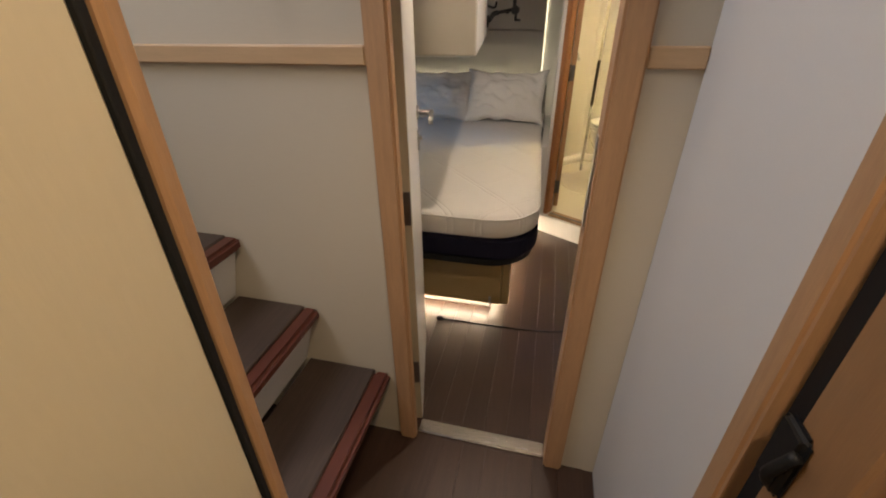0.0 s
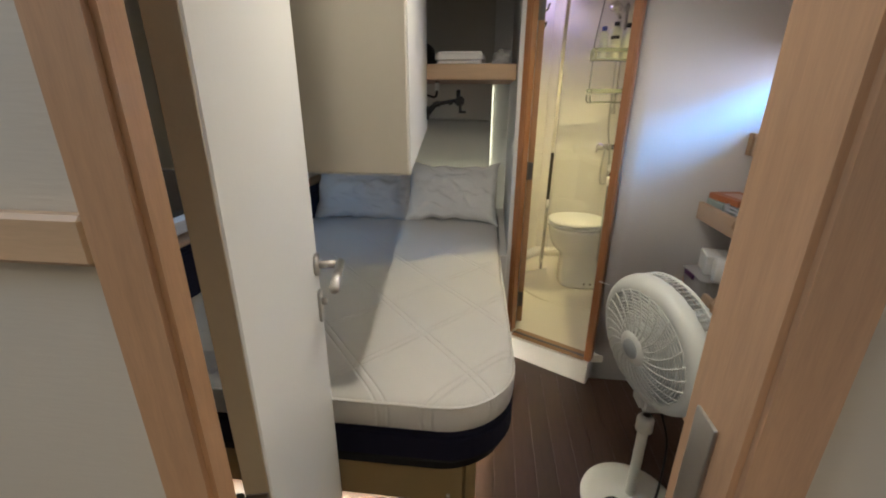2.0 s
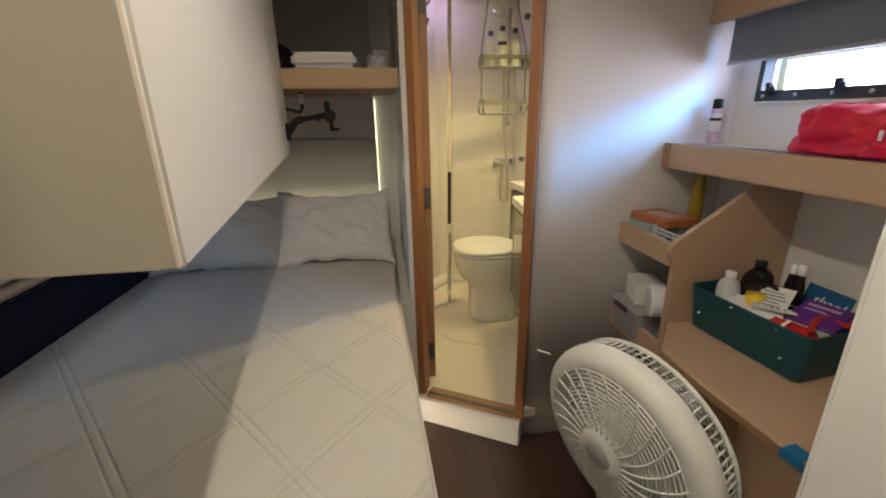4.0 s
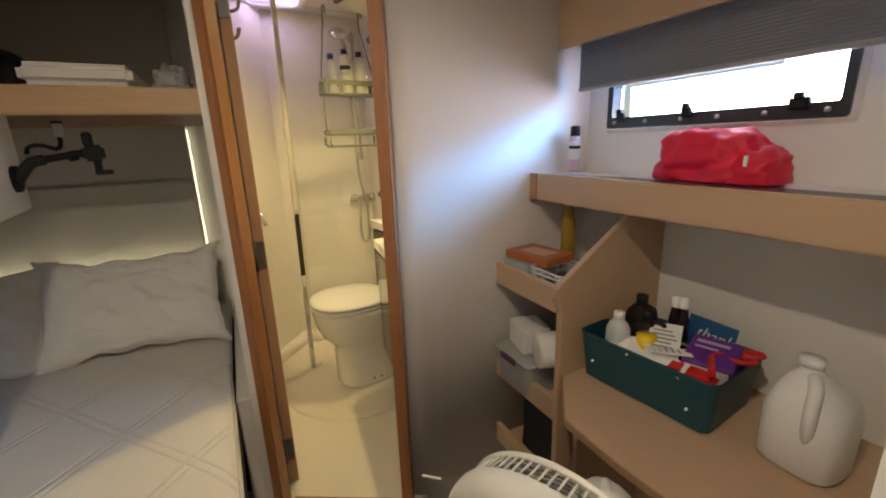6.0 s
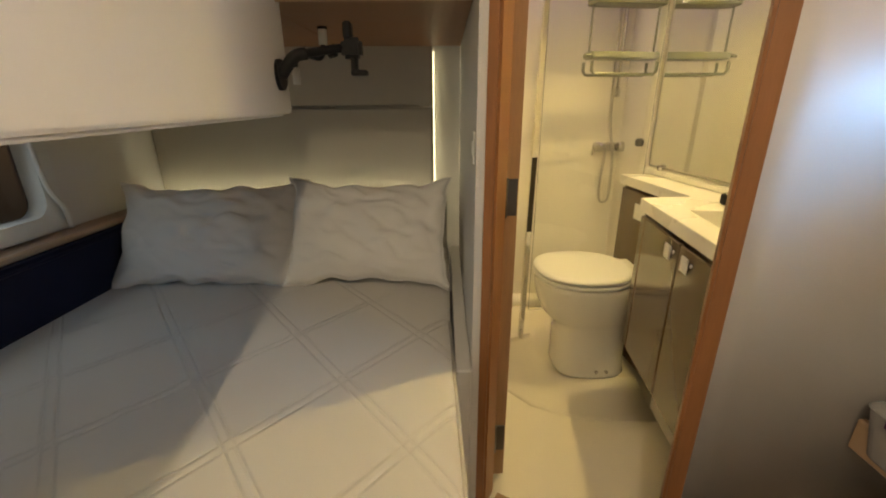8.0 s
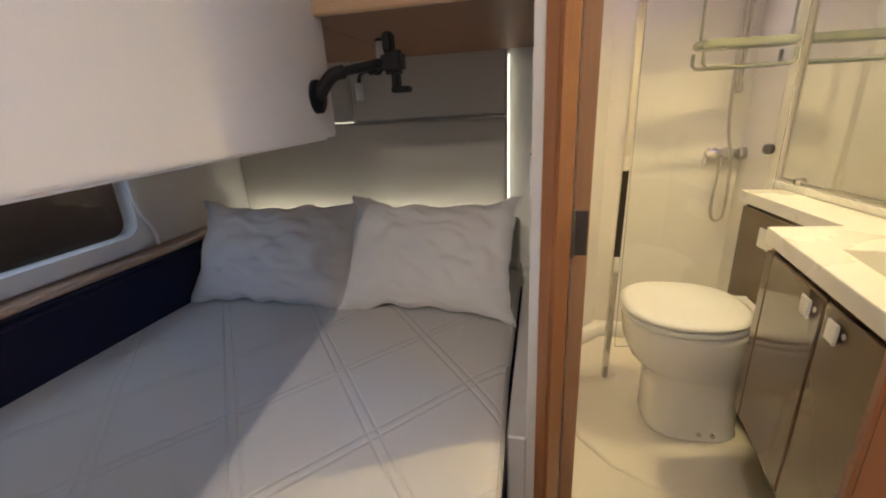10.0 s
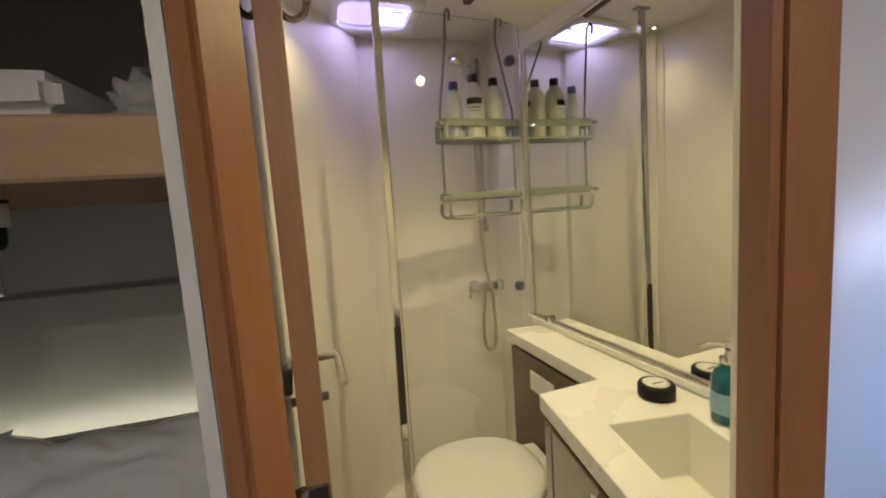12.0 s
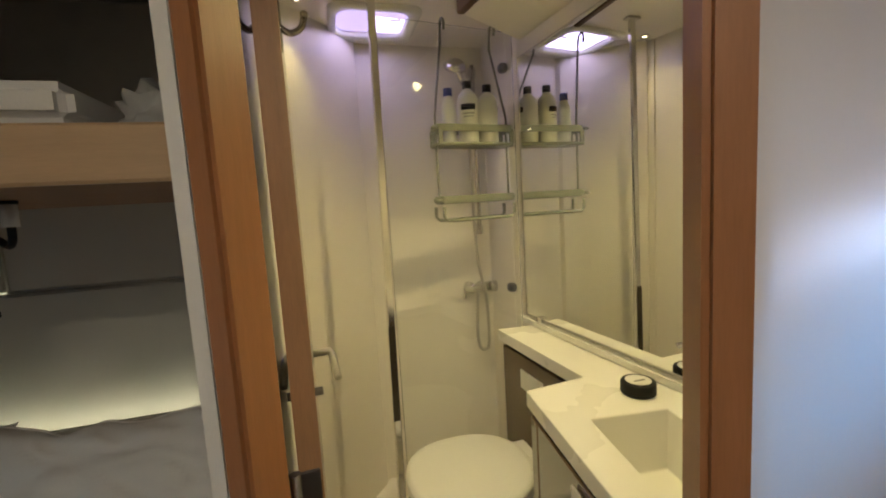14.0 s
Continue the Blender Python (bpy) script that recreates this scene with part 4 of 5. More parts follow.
# The chrome's dark reflection, painted on as a thin strip.
part("dark_reflection", prism([(-0.007, -0.0105), (0.015, -0.0105), (0.015, -0.0095), (-0.007, -0.0095)], 0.72, 1.04, 0, m=SM, top=[(-0.002, -0.0105), (0.020, -0.0105), (0.020, -0.0095), (-0.002, -0.0095)]), mat("dark bronze reflection", (0.035, 0.027, 0.020), 0.3, var=0.3, scale=12), pp, "dark reflection painted on the upright")
for z in (1.085, 1.90):
    bm = prism(rrect(0, 0, 0.034, 0.036, 0.012), 0, 0.030, 0.006, seg=2, m=Matrix.Translation((mirror_x(3.985) - 0.032, 3.985, z)) @ Matrix.Rotation(radians(90), 4, "Y"))
    part("glass_clamp", bm, DARKSTEEL, ss, "dark steel glass clamp", True)

# ---- ceiling items in the bathroom ----
vb = thing("ceiling_valance", "brown wooden valance under the bathroom ceiling", "valance", (1.3, 3.4, 2.03))
part("board", prism([(1.235, 3.84), (1.36, 3.10), (1.385, 3.10), (1.26, 3.84)], 2.013, CZ - 0.001, 0.003), BROWN, vb)
ht = thing("ceiling_hatch", "square ceiling hatch glowing lavender with daylight", "hatch", (0.995, 4.10, CZ))
fr, mid, inn = rrect(1.0, 4.10, 0.315, 0.30, 0.04), rrect(0.997, 4.10, 0.285, 0.26, 0.05), rrect(0.995, 4.10, 0.25, 0.218, 0.05)
part("frame", loft([[(a, b, CZ - 0.001) for a, b in fr], [(a, b, CZ - 0.012) for a, b in fr], [(a, b, CZ - 0.014) for a, b in mid], [(a, b, CZ - 0.010) for a, b in inn], [(a, b, CZ + 0.01) for a, b in inn]], caps=False), WHITEPLASTIC, ht)
part("pane", prism(rrect(0.995, 4.10, 0.25, 0.218, 0.05), CZ + 0.012, CZ + 0.016, 0), HATCHGLOW, ht, "lavender translucent pane")
part("catch", box(1.06, 1.10, 4.085, 4.095, CZ + 0.004, CZ + 0.011, 0.002), WHITEPLASTIC, ht, "small pale catch")
for x, y, z, k in ((1.40, 3.33, 1.99, 0.7), (0.75, 3.95, CZ - 0.001, 0.5), (0.60, 1.75, 2.059, 1.0)):
    sl = thing("ceiling_spotlight", "small round recessed ceiling spotlight", "ceiling light", (x, y, z), "recessed ceiling spotlights")
    part("ring", lathe([(0.032 * k, 0.0), (0.034 * k, -0.006), (0.024 * k, -0.007), (0.022 * k, -0.002)], (x, y, z), 20), CHROME, sl, "chrome ring")
    part("lens", lathe([(0.0, -0.002), (0.021 * k, -0.002), (0.021 * k, -0.0015), (0.0, -0.0015)], (x, y, z), 16), SPOTGLOW, sl, "glowing lens")

# ---- pedestal fan ----
fn = thing("pedestal_fan", "ivory plastic pedestal fan on a round foot", "fan", (1.09, 2.12, 0))
FC = Vector((1.045, 2.02, 0.716))
FN = Vector((-0.91, -0.32, -0.12)).normalized()
FM = Matrix.Translation(FC) @ FN.to_track_quat("Z", "Y").to_matrix().to_4x4()
R = 0.196


def circle(r, z, n=56):
    return [FM @ Vector((r * math.cos(2 * math.pi * i / n), r * math.sin(2 * math.pi * i / n), z)) for i in range(n)]


def dome(r):
    return 0.038 + 0.042 * (1 - (r / R) ** 2)


def grille(sign, rings, spokes, swirl, wire, R=R):
    bm = bmesh.new()
    for i in range(rings):
        r = 0.052 + (R - 0.056) * (i + 1) / rings
        tube(circle(r, sign * dome(r)), wire, 4, bm, closed=True)
    for k in range(spokes):
        a0 = 2 * math.pi * k / spokes
        pts = []
        for j in range(9):
            r = 0.05 + (R - 0.05) * j / 8
            a = a0 + swirl * (r / R) ** 1.5
            pts.append(FM @ Vector((r * math.cos(a), r * math.sin(a), sign * (dome(r) + 0.002))))
        tube(pts, wire * 1.25, 4, bm)
    return bm


part("front_grille", grille(1, 14, 26, 0.5, 0.0019, R - 0.026), FANPLASTIC, fn, "ivory front grille of rings and ribs", True)
rearg = grille(-1, 9, 44, -0.25, 0.0018)
for k in range(84):
    a = 2 * math.pi * k / 84
    p0, p1 = [FM @ Vector((r * math.cos(a), r * math.sin(a), z)) for r, z in ((R + 0.005, 0.0), (R + 0.001, -0.036))]
    tube([p0, p1], 0.0022, 4, rearg)
tube(circle(R + 0.001, -0.039), 0.0055, 8, rearg, closed=True)
part("rear_grille", rearg, FANPLASTIC, fn, "ivory ribbed rear grille", True)
rim = loft([circle(R - 0.034, 0.044), circle(R - 0.030, 0.049), circle(R - 0.008, 0.044), circle(R + 0.005, 0.035), circle(R + 0.010, 0.022), circle(R + 0.011, 0.004), circle(R + 0.006, -0.002), circle(R - 0.010, -0.002)], caps=False)
part("rim_band", rim, FANPLASTIC, fn, "broad ivory rim band", True)
part("hub_cap", lathe([(0.0, 0.088), (0.035, 0.087), (0.05, 0.082), (0.055, 0.074), (0.055, 0.066)], (0, 0, 0), 28, m=FM), FANPLASTIC, fn, "round hub cap")
part("hub_badge", lathe([(0.0, 0.0905), (0.028, 0.090), (0.030, 0.087)], (0, 0, 0), 24, m=FM), mat("grey badge", (0.35, 0.36, 0.36), 0.3), fn, "plain grey badge")
for k in range(5):
    a = 2 * math.pi * k / 5
    rows = []
    for j in range(7):
        r = 0.035 + 0.155 * j / 6
        half = 0.22 + 0.32 * math.sin(math.pi * min(1, (j + 1.2) / 7))
        rows.append([FM @ Vector((r * math.cos(a + half * s), r * math.sin(a + half * s), 0.012 - 0.030 * s)) for s in (-1, -0.5, 0, 0.5, 1)])
    up = [row + [p - FM.to_3x3() @ Vector((0, 0, 0.002)) for p in row[::-1]] for row in rows]
    part("blade", loft(up), mat("milky blade plastic", (0.62, 0.63, 0.60), 0.3) if k == 0 else bpy.data.materials["milky blade plastic"], fn, "milky fan blade", True)
part("motor", lathe([(0.0, -0.19), (0.05, -0.185), (0.062, -0.15), (0.065, -0.085), (0.05, -0.07)], (0, 0, 0), 24, m=FM), FANPLASTIC, fn, "rounded motor housing")
part("oscillation_knob", tube([FC - 0.15 * FN, FC - 0.15 * FN + Vector((0, 0, 0.075))], 0.008, 10), FANPLASTIC, fn, "", True)
rod = FM @ Vector((0.0, 0.0, -0.12))
part("pole", tube([(1.09, 2.08, 0.03), (1.09, 2.08, 0.40)], 0.017, 14), FANPLASTIC, fn, "", True)
part("inner_pole", tube([(1.09, 2.08, 0.40), (1.09, 2.08, 0.64), tuple(rod)], 0.012, 12), STEEL, fn, "steel inner pole", True)
part("control_box", box(1.045, 1.135, 2.03, 2.12, 0.44, 0.60, 0.015, seg=2), FANPLASTIC, fn, "control box with buttons")
part("collar", lathe([(0.017, 0.40), (0.027, 0.385), (0.027, 0.34), (0.017, 0.33)], (1.09, 2.08, 0), 16), FANPLASTIC, fn)
part("foot", lathe([(0.0, 0.052), (0.03, 0.05), (0.05, 0.036), (0.13, 0.026), (0.165, 0.014), (0.168, 0.0), (0.0, 0.0)], (1.09, 2.08, 0.001), 40), FANPLASTIC, fn, "round ivory foot")
part("twig_pin", tube([FC + Vector((-0.10, 0.19, 0.09)), FC + Vector((-0.125, 0.21, 0.092))], 0.002, 5), FANPLASTIC, fn, "thin plastic clip")

cb = thing("power_cable", "thin black cable with a plug lying on the floor", "cable", (0.5, 1.9, 0.004))
part("cord", tube(bend([(0.225, 1.858, 0.012), (0.33, 1.866, 0.005), (0.5, 1.868, 0.005), (0.66, 1.875, 0.005), (0.80, 1.90, 0.005), (0.93, 1.98, 0.005)]), 0.0042, 6), BLACK, cb, "", True)
part("plug", box(0.190, 0.226, 1.846, 1.870, 0.001, 0.026, 0.007, seg=2), BLACK, cb, "black plug")
fcord = thing("fan_cable", "black cable looped over the fan's foot", "cable", (1.09, 2.05, 0.03))
part("cord", tube(bend([(1.13, 2.07, 0.42), (1.16, 2.05, 0.30), (1.13, 1.99, 0.12), (1.08, 1.96, 0.05), (1.00, 1.98, 0.035), (0.985, 2.04, 0.036), (1.03, 2.06, 0.042), (1.06, 2.02, 0.046)]), 0.0038, 6), BLACK, fcord, "", True)

# ---- soft heap maker ----


def heap(cx, cy, z0, sx, sy, sz, seed, rough=0.25, fold=5.0, n=26, e=3.0):
    """A soft lump of cloth or paper resting at z0."""
    bm = bmesh.new()
    rings = []
    for j in range(n // 2 + 1):
        v = j / (n // 2)
        ring = []
        k = max(0.02, (1 - v ** e)) ** (1 / e)
        for i in range(n):
            a = 2 * math.pi * i / n
            c_, s_ = math.cos(a), math.sin(a)
            x = math.copysign(abs(c_) ** (2 / 3.2), c_) * k
            y = math.copysign(abs(s_) ** (2 / 3.2), s_) * k
            nn = noise.noise(Vector((x * fold * 0.5 + seed, y * fold, v * fold)))
            n2 = noise.noise(Vector((x * fold * 2 + seed, y * fold * 1.2, v * 7)))
            w_ = 1 + rough * 0.5 * nn + rough * 0.2 * n2
            ring.append((cx + sx / 2 * x * w_, cy + sy / 2 * y * w_, z0 + sz * v * (1 + rough * 0.45 * nn * v)))
        rings.append(ring)
    return loft(rings, bm)


rc = thing("red_jacket", "bright red folded jacket lying on the window shelf", "jacket", (1.765, 2.31, 1.254))
part("cloth", heap(1.765, 2.318, 1.2545, 0.15, 0.235, 0.120, 2.7, 0.34, 3.0, 64, 4.5), mat("red nylon", (0.70, 0.014, 0.055), 0.5, var=0.18, scale=14, fine=260, bump=0.25), rc)
part("sleeve_fold", heap(1.755, 2.195, 1.2545, 0.13, 0.10, 0.080, 6.1, 0.4, 4, 30), bpy.data.materials["red nylon"], rc)
part("zip_pull", box(1.680, 1.684, 2.185, 2.193, 1.295, 1.318, 0.001), WHITEPLASTIC, rc, "pale zip pull")

spb = thing("spray_bottle", "slim white and violet spray can with a black cap", "spray can", (1.75, 2.765, 1.254))
part("can", lathe([(0.0, 0.0), (0.017, 0.001), (0.018, 0.006), (0.018, 0.105), (0.014, 0.118)], (1.75, 2.765, 1.2545), 18), mat("violet label", (0.62, 0.45, 0.60), 0.35, var=0.2, scale=40), spb)
part("label_panel", lathe([(0.0183, 0.04), (0.0184, 0.041), (0.0184, 0.10), (0.0183, 0.101)], (1.75, 2.765, 1.2545), 18), WHITEPLASTIC, spb, "white paper label")
part("label_print", lathe([(0.0187, 0.075), (0.0188, 0.076), (0.0188, 0.084), (0.0187, 0.085)], (1.75, 2.765, 1.2545), 18), BLACK, spb, "dark line of print")
part("cap", lathe([(0.0155, 0.116), (0.0158, 0.118), (0.0158, 0.148), (0.0, 0.150)], (1.75, 2.765, 1.2545), 18), BLACK, spb, "black cap")

# ---- bin with its contents on the desk ----
BIN = Matrix.Translation((1.512, 2.468, 0.706)) @ Matrix.Rotation(radians(-83.5), 4, "Z")
tb = thing("storage_bin", "dark teal plastic bin full of household things", "bin", (1.66, 2.28, 0.706))
TEAL = mat("dark teal plastic", (0.010, 0.062, 0.080), 0.4, var=0.15, scale=10, fine=120, bump=0.05)


def binring(z, g, inset=0.0):
    pts = rrect(0.18, 0.122, 0.36 - 2 * (g + inset), 0.244 - 2 * (g + inset), 0.022)
    return [BIN @ Vector((a, b, z)) for a, b in pts]


bm = loft([binring(0.0, 0.016), binring(0.003, 0.012), binring(0.132, 0.0), binring(0.135, -0.002), binring(0.137, 0.001), binring(0.132, 0.003), binring(0.006, 0.016)], caps=True, smooth=False)
part("tub", bm, TEAL, tb)
for u, z in ((0.045, 0.055), (0.30, 0.048), (0.148, 0.121)):
    part("scuff", box(u, u + 0.005, 0.003 - z * 0.06, 0.012, z, z + 0.005, 0.0005, m=BIN), WHITEPLASTIC, tb, "small pale scuff")


def inbin(u, v, z):
    return BIN @ Vector((u, v, z))


def bottle(name, label, c, r, h, neck, body, capm, cap=0.018, z0=0.0, shoulder=0.75, group=""):
    t_ = thing(name, label, "bottle", c, group)
    part("body", lathe([(0.0, z0), (r * 0.95, z0 + 0.001), (r, z0 + 0.006), (r, h * shoulder), (r * 0.8, h * (shoulder + 0.10)), (neck, h * 0.93), (neck, h * 0.95)], c, 20), body, t_)
    part("cap", lathe([(neck * 1.15, h * 0.94), (neck * 1.2, h * 0.95), (neck * 1.2, h * 0.94 + cap), (0.0, h * 0.94 + cap + 0.001)], c, 16), capm, t_)
    return t_


CLOUDY = mat("cloudy plastic", (0.70, 0.72, 0.74), 0.35, var=0.06, trans=0.25, sss=0.1)
BLUELABEL = mat("pale blue label", (0.30, 0.50, 0.68), 0.45, var=0.25, scale=60)
c0 = inbin(0.085, 0.055, 0.030)
w1 = bottle("alcohol_bottle", "cloudy white bottle with a pale blue label", tuple(c0), 0.031, 0.165, 0.012, CLOUDY, WHITEPLASTIC)
part("label_band", lathe([(0.0314, 0.03), (0.0316, 0.031), (0.0316, 0.09), (0.0314, 0.091)], tuple(c0), 20), BLUELABEL, w1, "pale blue label")
PAPER = mat("white paper", (0.76, 0.75, 0.73), 0.8, var=0.05)
DARKB = mat("dark brown bottle", (0.018, 0.010, 0.012), 0.25, var=0.2)
for u, v, turn, h, lab in ((0.125, 0.125, 8, 0.190, "dark brown square bottle with a handle and pale label"), (0.070, 0.185, -10, 0.205, "dark brown square bottle with a black cap")):
    JM = BIN @ Matrix.Translation((u, v, 0.008)) @ Matrix.Rotation(radians(turn), 4, "Z")
    t_ = thing("peroxide_bottle", lab, "bottle", tuple(JM.translation), "dark bottles in the bin")
    body = part("body", loft([[JM @ Vector((a, b, z * h)) for a, b in rrect(0, 0, w_, w_ * 0.82, w_ * 0.22)] for z, w_ in ((0.0, 0.070), (0.03, 0.078), (0.66, 0.078), (0.78, 0.066), (0.86, 0.040), (0.90, 0.026))]), DARKB, t_)
    part("cap", tube([JM @ Vector((0, 0, h * 0.89)), JM @ Vector((0, 0, h * 0.89 + 0.026))], 0.016, 14), BLACK, t_, "ribbed black cap", True)
    part("handle", tube(bend([JM @ Vector(p) for p in ((0.012, 0.0, h * 0.88), (0.040, 0.0, h * 0.86), (0.046, 0.0, h * 0.72), (0.036, 0.0, h * 0.58))]), 0.0075, 8), DARKB, body, "moulded handle", True)
    part("label_panel", box(-0.020, 0.030, -0.0345, -0.0325, h * 0.30, h * 0.64, 0.0005, m=JM), PAPER if turn > 0 else BLACK, body, "pale printed label" if turn > 0 else "")
for u, v, h in ((0.165, 0.185, 0.215), (0.192, 0.175, 0.222)):
    t_ = bottle("spray_tube", "slim dark bottle with a white pump cap", tuple(inbin(u, v, 0.010)), 0.015, h, 0.010, DARKB, WHITEPLASTIC, 0.03, group="slim bottles in the bin")
yc = inbin(0.155, 0.075, 0.030)
t_ = thing("yellow_capped_jar", "small jar with a bright yellow cap", "jar", tuple(yc))
part("jar", lathe([(0.0, 0.0), (0.024, 0.002), (0.025, 0.085), (0.02, 0.095)], tuple(yc), 18), WHITEPLASTIC, t_)
part("lid", lathe([(0.024, 0.092), (0.025, 0.094), (0.025, 0.128), (0.0, 0.130)], tuple(yc), 20), mat("yellow plastic", (0.75, 0.52, 0.02), 0.4), t_, "bright yellow cap")
PRINT = mat("grey print", (0.22, 0.22, 0.22), 0.8)


def slab(name, label, cat, M, w_, h_, t2, material, group=""):
    o = thing(name, label, cat, tuple(M.translation), group)
    p_ = part("body", box(-w_ / 2, w_ / 2, -h_ / 2, h_ / 2, 0, t2, min(0.003, t2 / 3), m=M), material, o)
    return o, p_


PM = BIN @ Matrix.Translation((0.190, 0.095, 0.150)) @ Matrix.Rotation(radians(24), 4, "Z") @ Matrix.Rotation(radians(22), 4, "X")
o, p_ = slab("medicine_leaflet", "white printed leaflets lying on top of the bin", "paper", PM, 0.075, 0.12, 0.003, PAPER)
for i in range(6):
    part("print_line", box(-0.028, 0.028 - 0.006 * (i % 3), -0.042 + i * 0.014, -0.037 + i * 0.014, 0.003, 0.0034, 0, m=PM), PRINT, p_)
PM = BIN @ Matrix.Translation((0.220, 0.060, 0.142)) @ Matrix.Rotation(radians(-52), 4, "Z") @ Matrix.Rotation(radians(-12), 4, "Y")
o, p_ = slab("medicine_leaflet", "white printed leaflets lying on top of the bin", "paper", PM, 0.06, 0.10, 0.004, PAPER)
for i in range(5):
    part("print_line", box(-0.022, 0.020, -0.034 + i * 0.014, -0.030 + i * 0.014, 0.004, 0.0044, 0, m=PM), PRINT, p_)


def sheet(w_, h_, M, seed, n=14):
    """A creased sheet of paper with a little thickness."""
    top, low = {}, {}
    bm = bmesh.new()
    for i in range(n + 1):
        for j in range(n + 1):
            x, y = (i / n - 0.5) * w_, (j / n - 0.5) * h_
            z = 0.030 * noise.noise(Vector((x * 18 + seed, y * 14, seed))) + 0.012 * abs(noise.noise(Vector((x * 40, y * 30 + seed, 1.0))))
            top[i, j], low[i, j] = bm.verts.new(M @ Vector((x, y, z + 0.0006))), bm.verts.new(M @ Vector((x, y, z)))
    for i in range(n):
        for j in range(n):
            bm.faces.new((top[i, j], top[i + 1, j], top[i + 1, j + 1], top[i, j + 1]))
            bm.faces.new((low[i, j + 1], low[i + 1, j + 1], low[i + 1, j], low[i, j]))
    return bm


for u, v, z, w_, h_, turn, lean, sd in ((0.150, 0.048, 0.125, 0.13, 0.07, 10, 14, 1.3), (0.235, 0.030, 0.128, 0.10, 0.05, -8, 20, 5.2)):
    M = BIN @ Matrix.Translation((u, v, z)) @ Matrix.Rotation(radians(turn), 4, "Z") @ Matrix.Rotation(radians(lean), 4, "X")
    t_ = thing("crumpled_paper", "crumpled white paper sheet among the packets", "paper", tuple(M.translation), "papers in the bin")
    part("sheet", sheet(w_, h_, M, sd), PAPER, t_)
CM = BIN @ Matrix.Translation((0.245, 0.205, 0.130)) @ Matrix.Rotation(radians(-8), 4, "Z") @ Matrix.Rotation(radians(74), 4, "X")
o, p_ = slab("greeting_card", "blue greeting card lettered in white, standing upright", "card", CM, 0.125, 0.12, 0.003, mat("deep blue card", (0.012, 0.085, 0.22), 0.5, var=0.1))
for txt, dy in (("thank", 0.008), ("you", -0.032)):
    cu_ = bpy.data.curves.new("lettering", "FONT")
    cu_.body, cu_.size, cu_.extrude, cu_.align_x, cu_.shear = txt, 0.042, 0.0002, "CENTER", 0.3
    tx = new("lettering", cu_)
    tx.parent = p_
    tx.matrix_local = Matrix.Translation(-Vector(CM.translation)) @ CM @ Matrix.Translation((0.012, dy, 0.0034))
    cu_.materials.append(WHITEPLASTIC)
XM = BIN @ Matrix.Translation((0.290, 0.135, 0.100)) @ Matrix.Rotation(radians(12), 4, "Z") @ Matrix.Rotation(radians(14), 4, "X")
o, p_ = slab("purple_carton", "purple carton of tablets with a pale label", "box", XM, 0.105, 0.11, 0.055, mat("purple carton", (0.115, 0.022, 0.22), 0.45, var=0.15))
part("print_bar", box(-0.04, 0.03, 0.025, 0.036, 0.055, 0.0555, 0, m=XM), mat("lilac print", (0.5, 0.4, 0.6), 0.5), p_)
part("print_bar", box(-0.04, 0.01, 0.005, 0.012, 0.055, 0.0555, 0, m=XM), bpy.data.materials["lilac print"], p_)
part("label_panel", box(-0.045, 0.045, -0.0555, -0.055, 0.008, 0.046, 0, m=XM), PAPER, p_, "pale label")
REDP = mat("red plastic", (0.55, 0.018, 0.02), 0.4, var=0.15)
rp = thing("red_pouch", "small shiny red packet at the front of the bin", "packet", tuple(inbin(0.29, 0.045, 0.10)))
part("packet", box(-0.055, 0.055, -0.026, 0.026, 0.0, 0.026, 0.01, m=BIN @ Matrix.Translation((0.285, 0.045, 0.105)) @ Matrix.Rotation(radians(6), 4, "Z") @ Matrix.Rotation(radians(12), 4, "X"), seg=2), REDP, rp)
sc = thing("red_scissors", "scissors with red handles lying on the bin's edge", "scissors", tuple(inbin(0.34, 0.12, 0.13)))
for dv in (-0.022, 0.022):
    pts = [inbin(0.345 + 0.03 * math.cos(a), 0.16 + dv + 0.016 * math.sin(a), 0.15 + 0.006 * math.cos(a)) for a in [2 * math.pi * i / 14 for i in range(14)]]
    part("handle_loop", tube(pts, 0.006, 6, closed=True), REDP, sc, "red plastic loop", True)
part("blade", box(0.21, 0.32, 0.125, 0.137, 0.139, 0.142, 0.001, m=BIN), STEEL, sc, "steel blade")
part("grip", tube(bend([inbin(0.33, 0.155, 0.15), inbin(0.30, 0.11, 0.146), inbin(0.335, 0.03, 0.142)]), 0.008, 8), REDP, sc, "red plastic grip", True)

# ---- water jug ----
jg = thing("water_jug", "translucent white plastic water jug with a moulded handle", "jug", (1.665, 1.99, 0.706))
MILK = mat("milky jug plastic", (0.90, 0.91, 0.90), 0.3, var=0.05, scale=8, trans=0.2, sss=0.15, bump=0.05)
JX, JY, JZ = 1.665, 1.99, 0.7065
JK = 0.82
rings = []
for z, w_, off in ((0.0, 0.060, 0), (0.004, 0.068, 0), (0.012, 0.073, 0), (0.10, 0.075, 0), (0.15, 0.074, 0), (0.185, 0.066, 0), (0.215, 0.048, 0.006), (0.235, 0.030, 0.012), (0.245, 0.020, 0.015), (0.262, 0.019, 0.015)):
    rings.append([(JX + off * 0.2 + (a - JX), JY + off + (b - JY), JZ + z * JK) for a, b, c3 in oval(JX, JY, 0, w_ * 0.93, w_ * 0.93, 3.4 if z < 0.2 else 2.3, 28)])
part("body", loft(rings), MILK, jg)
part("cap", lathe([(0.020, 0.212), (0.021, 0.214), (0.021, 0.228), (0.0, 0.230)], (JX, JY + 0.015, JZ), 20), MILK, jg)
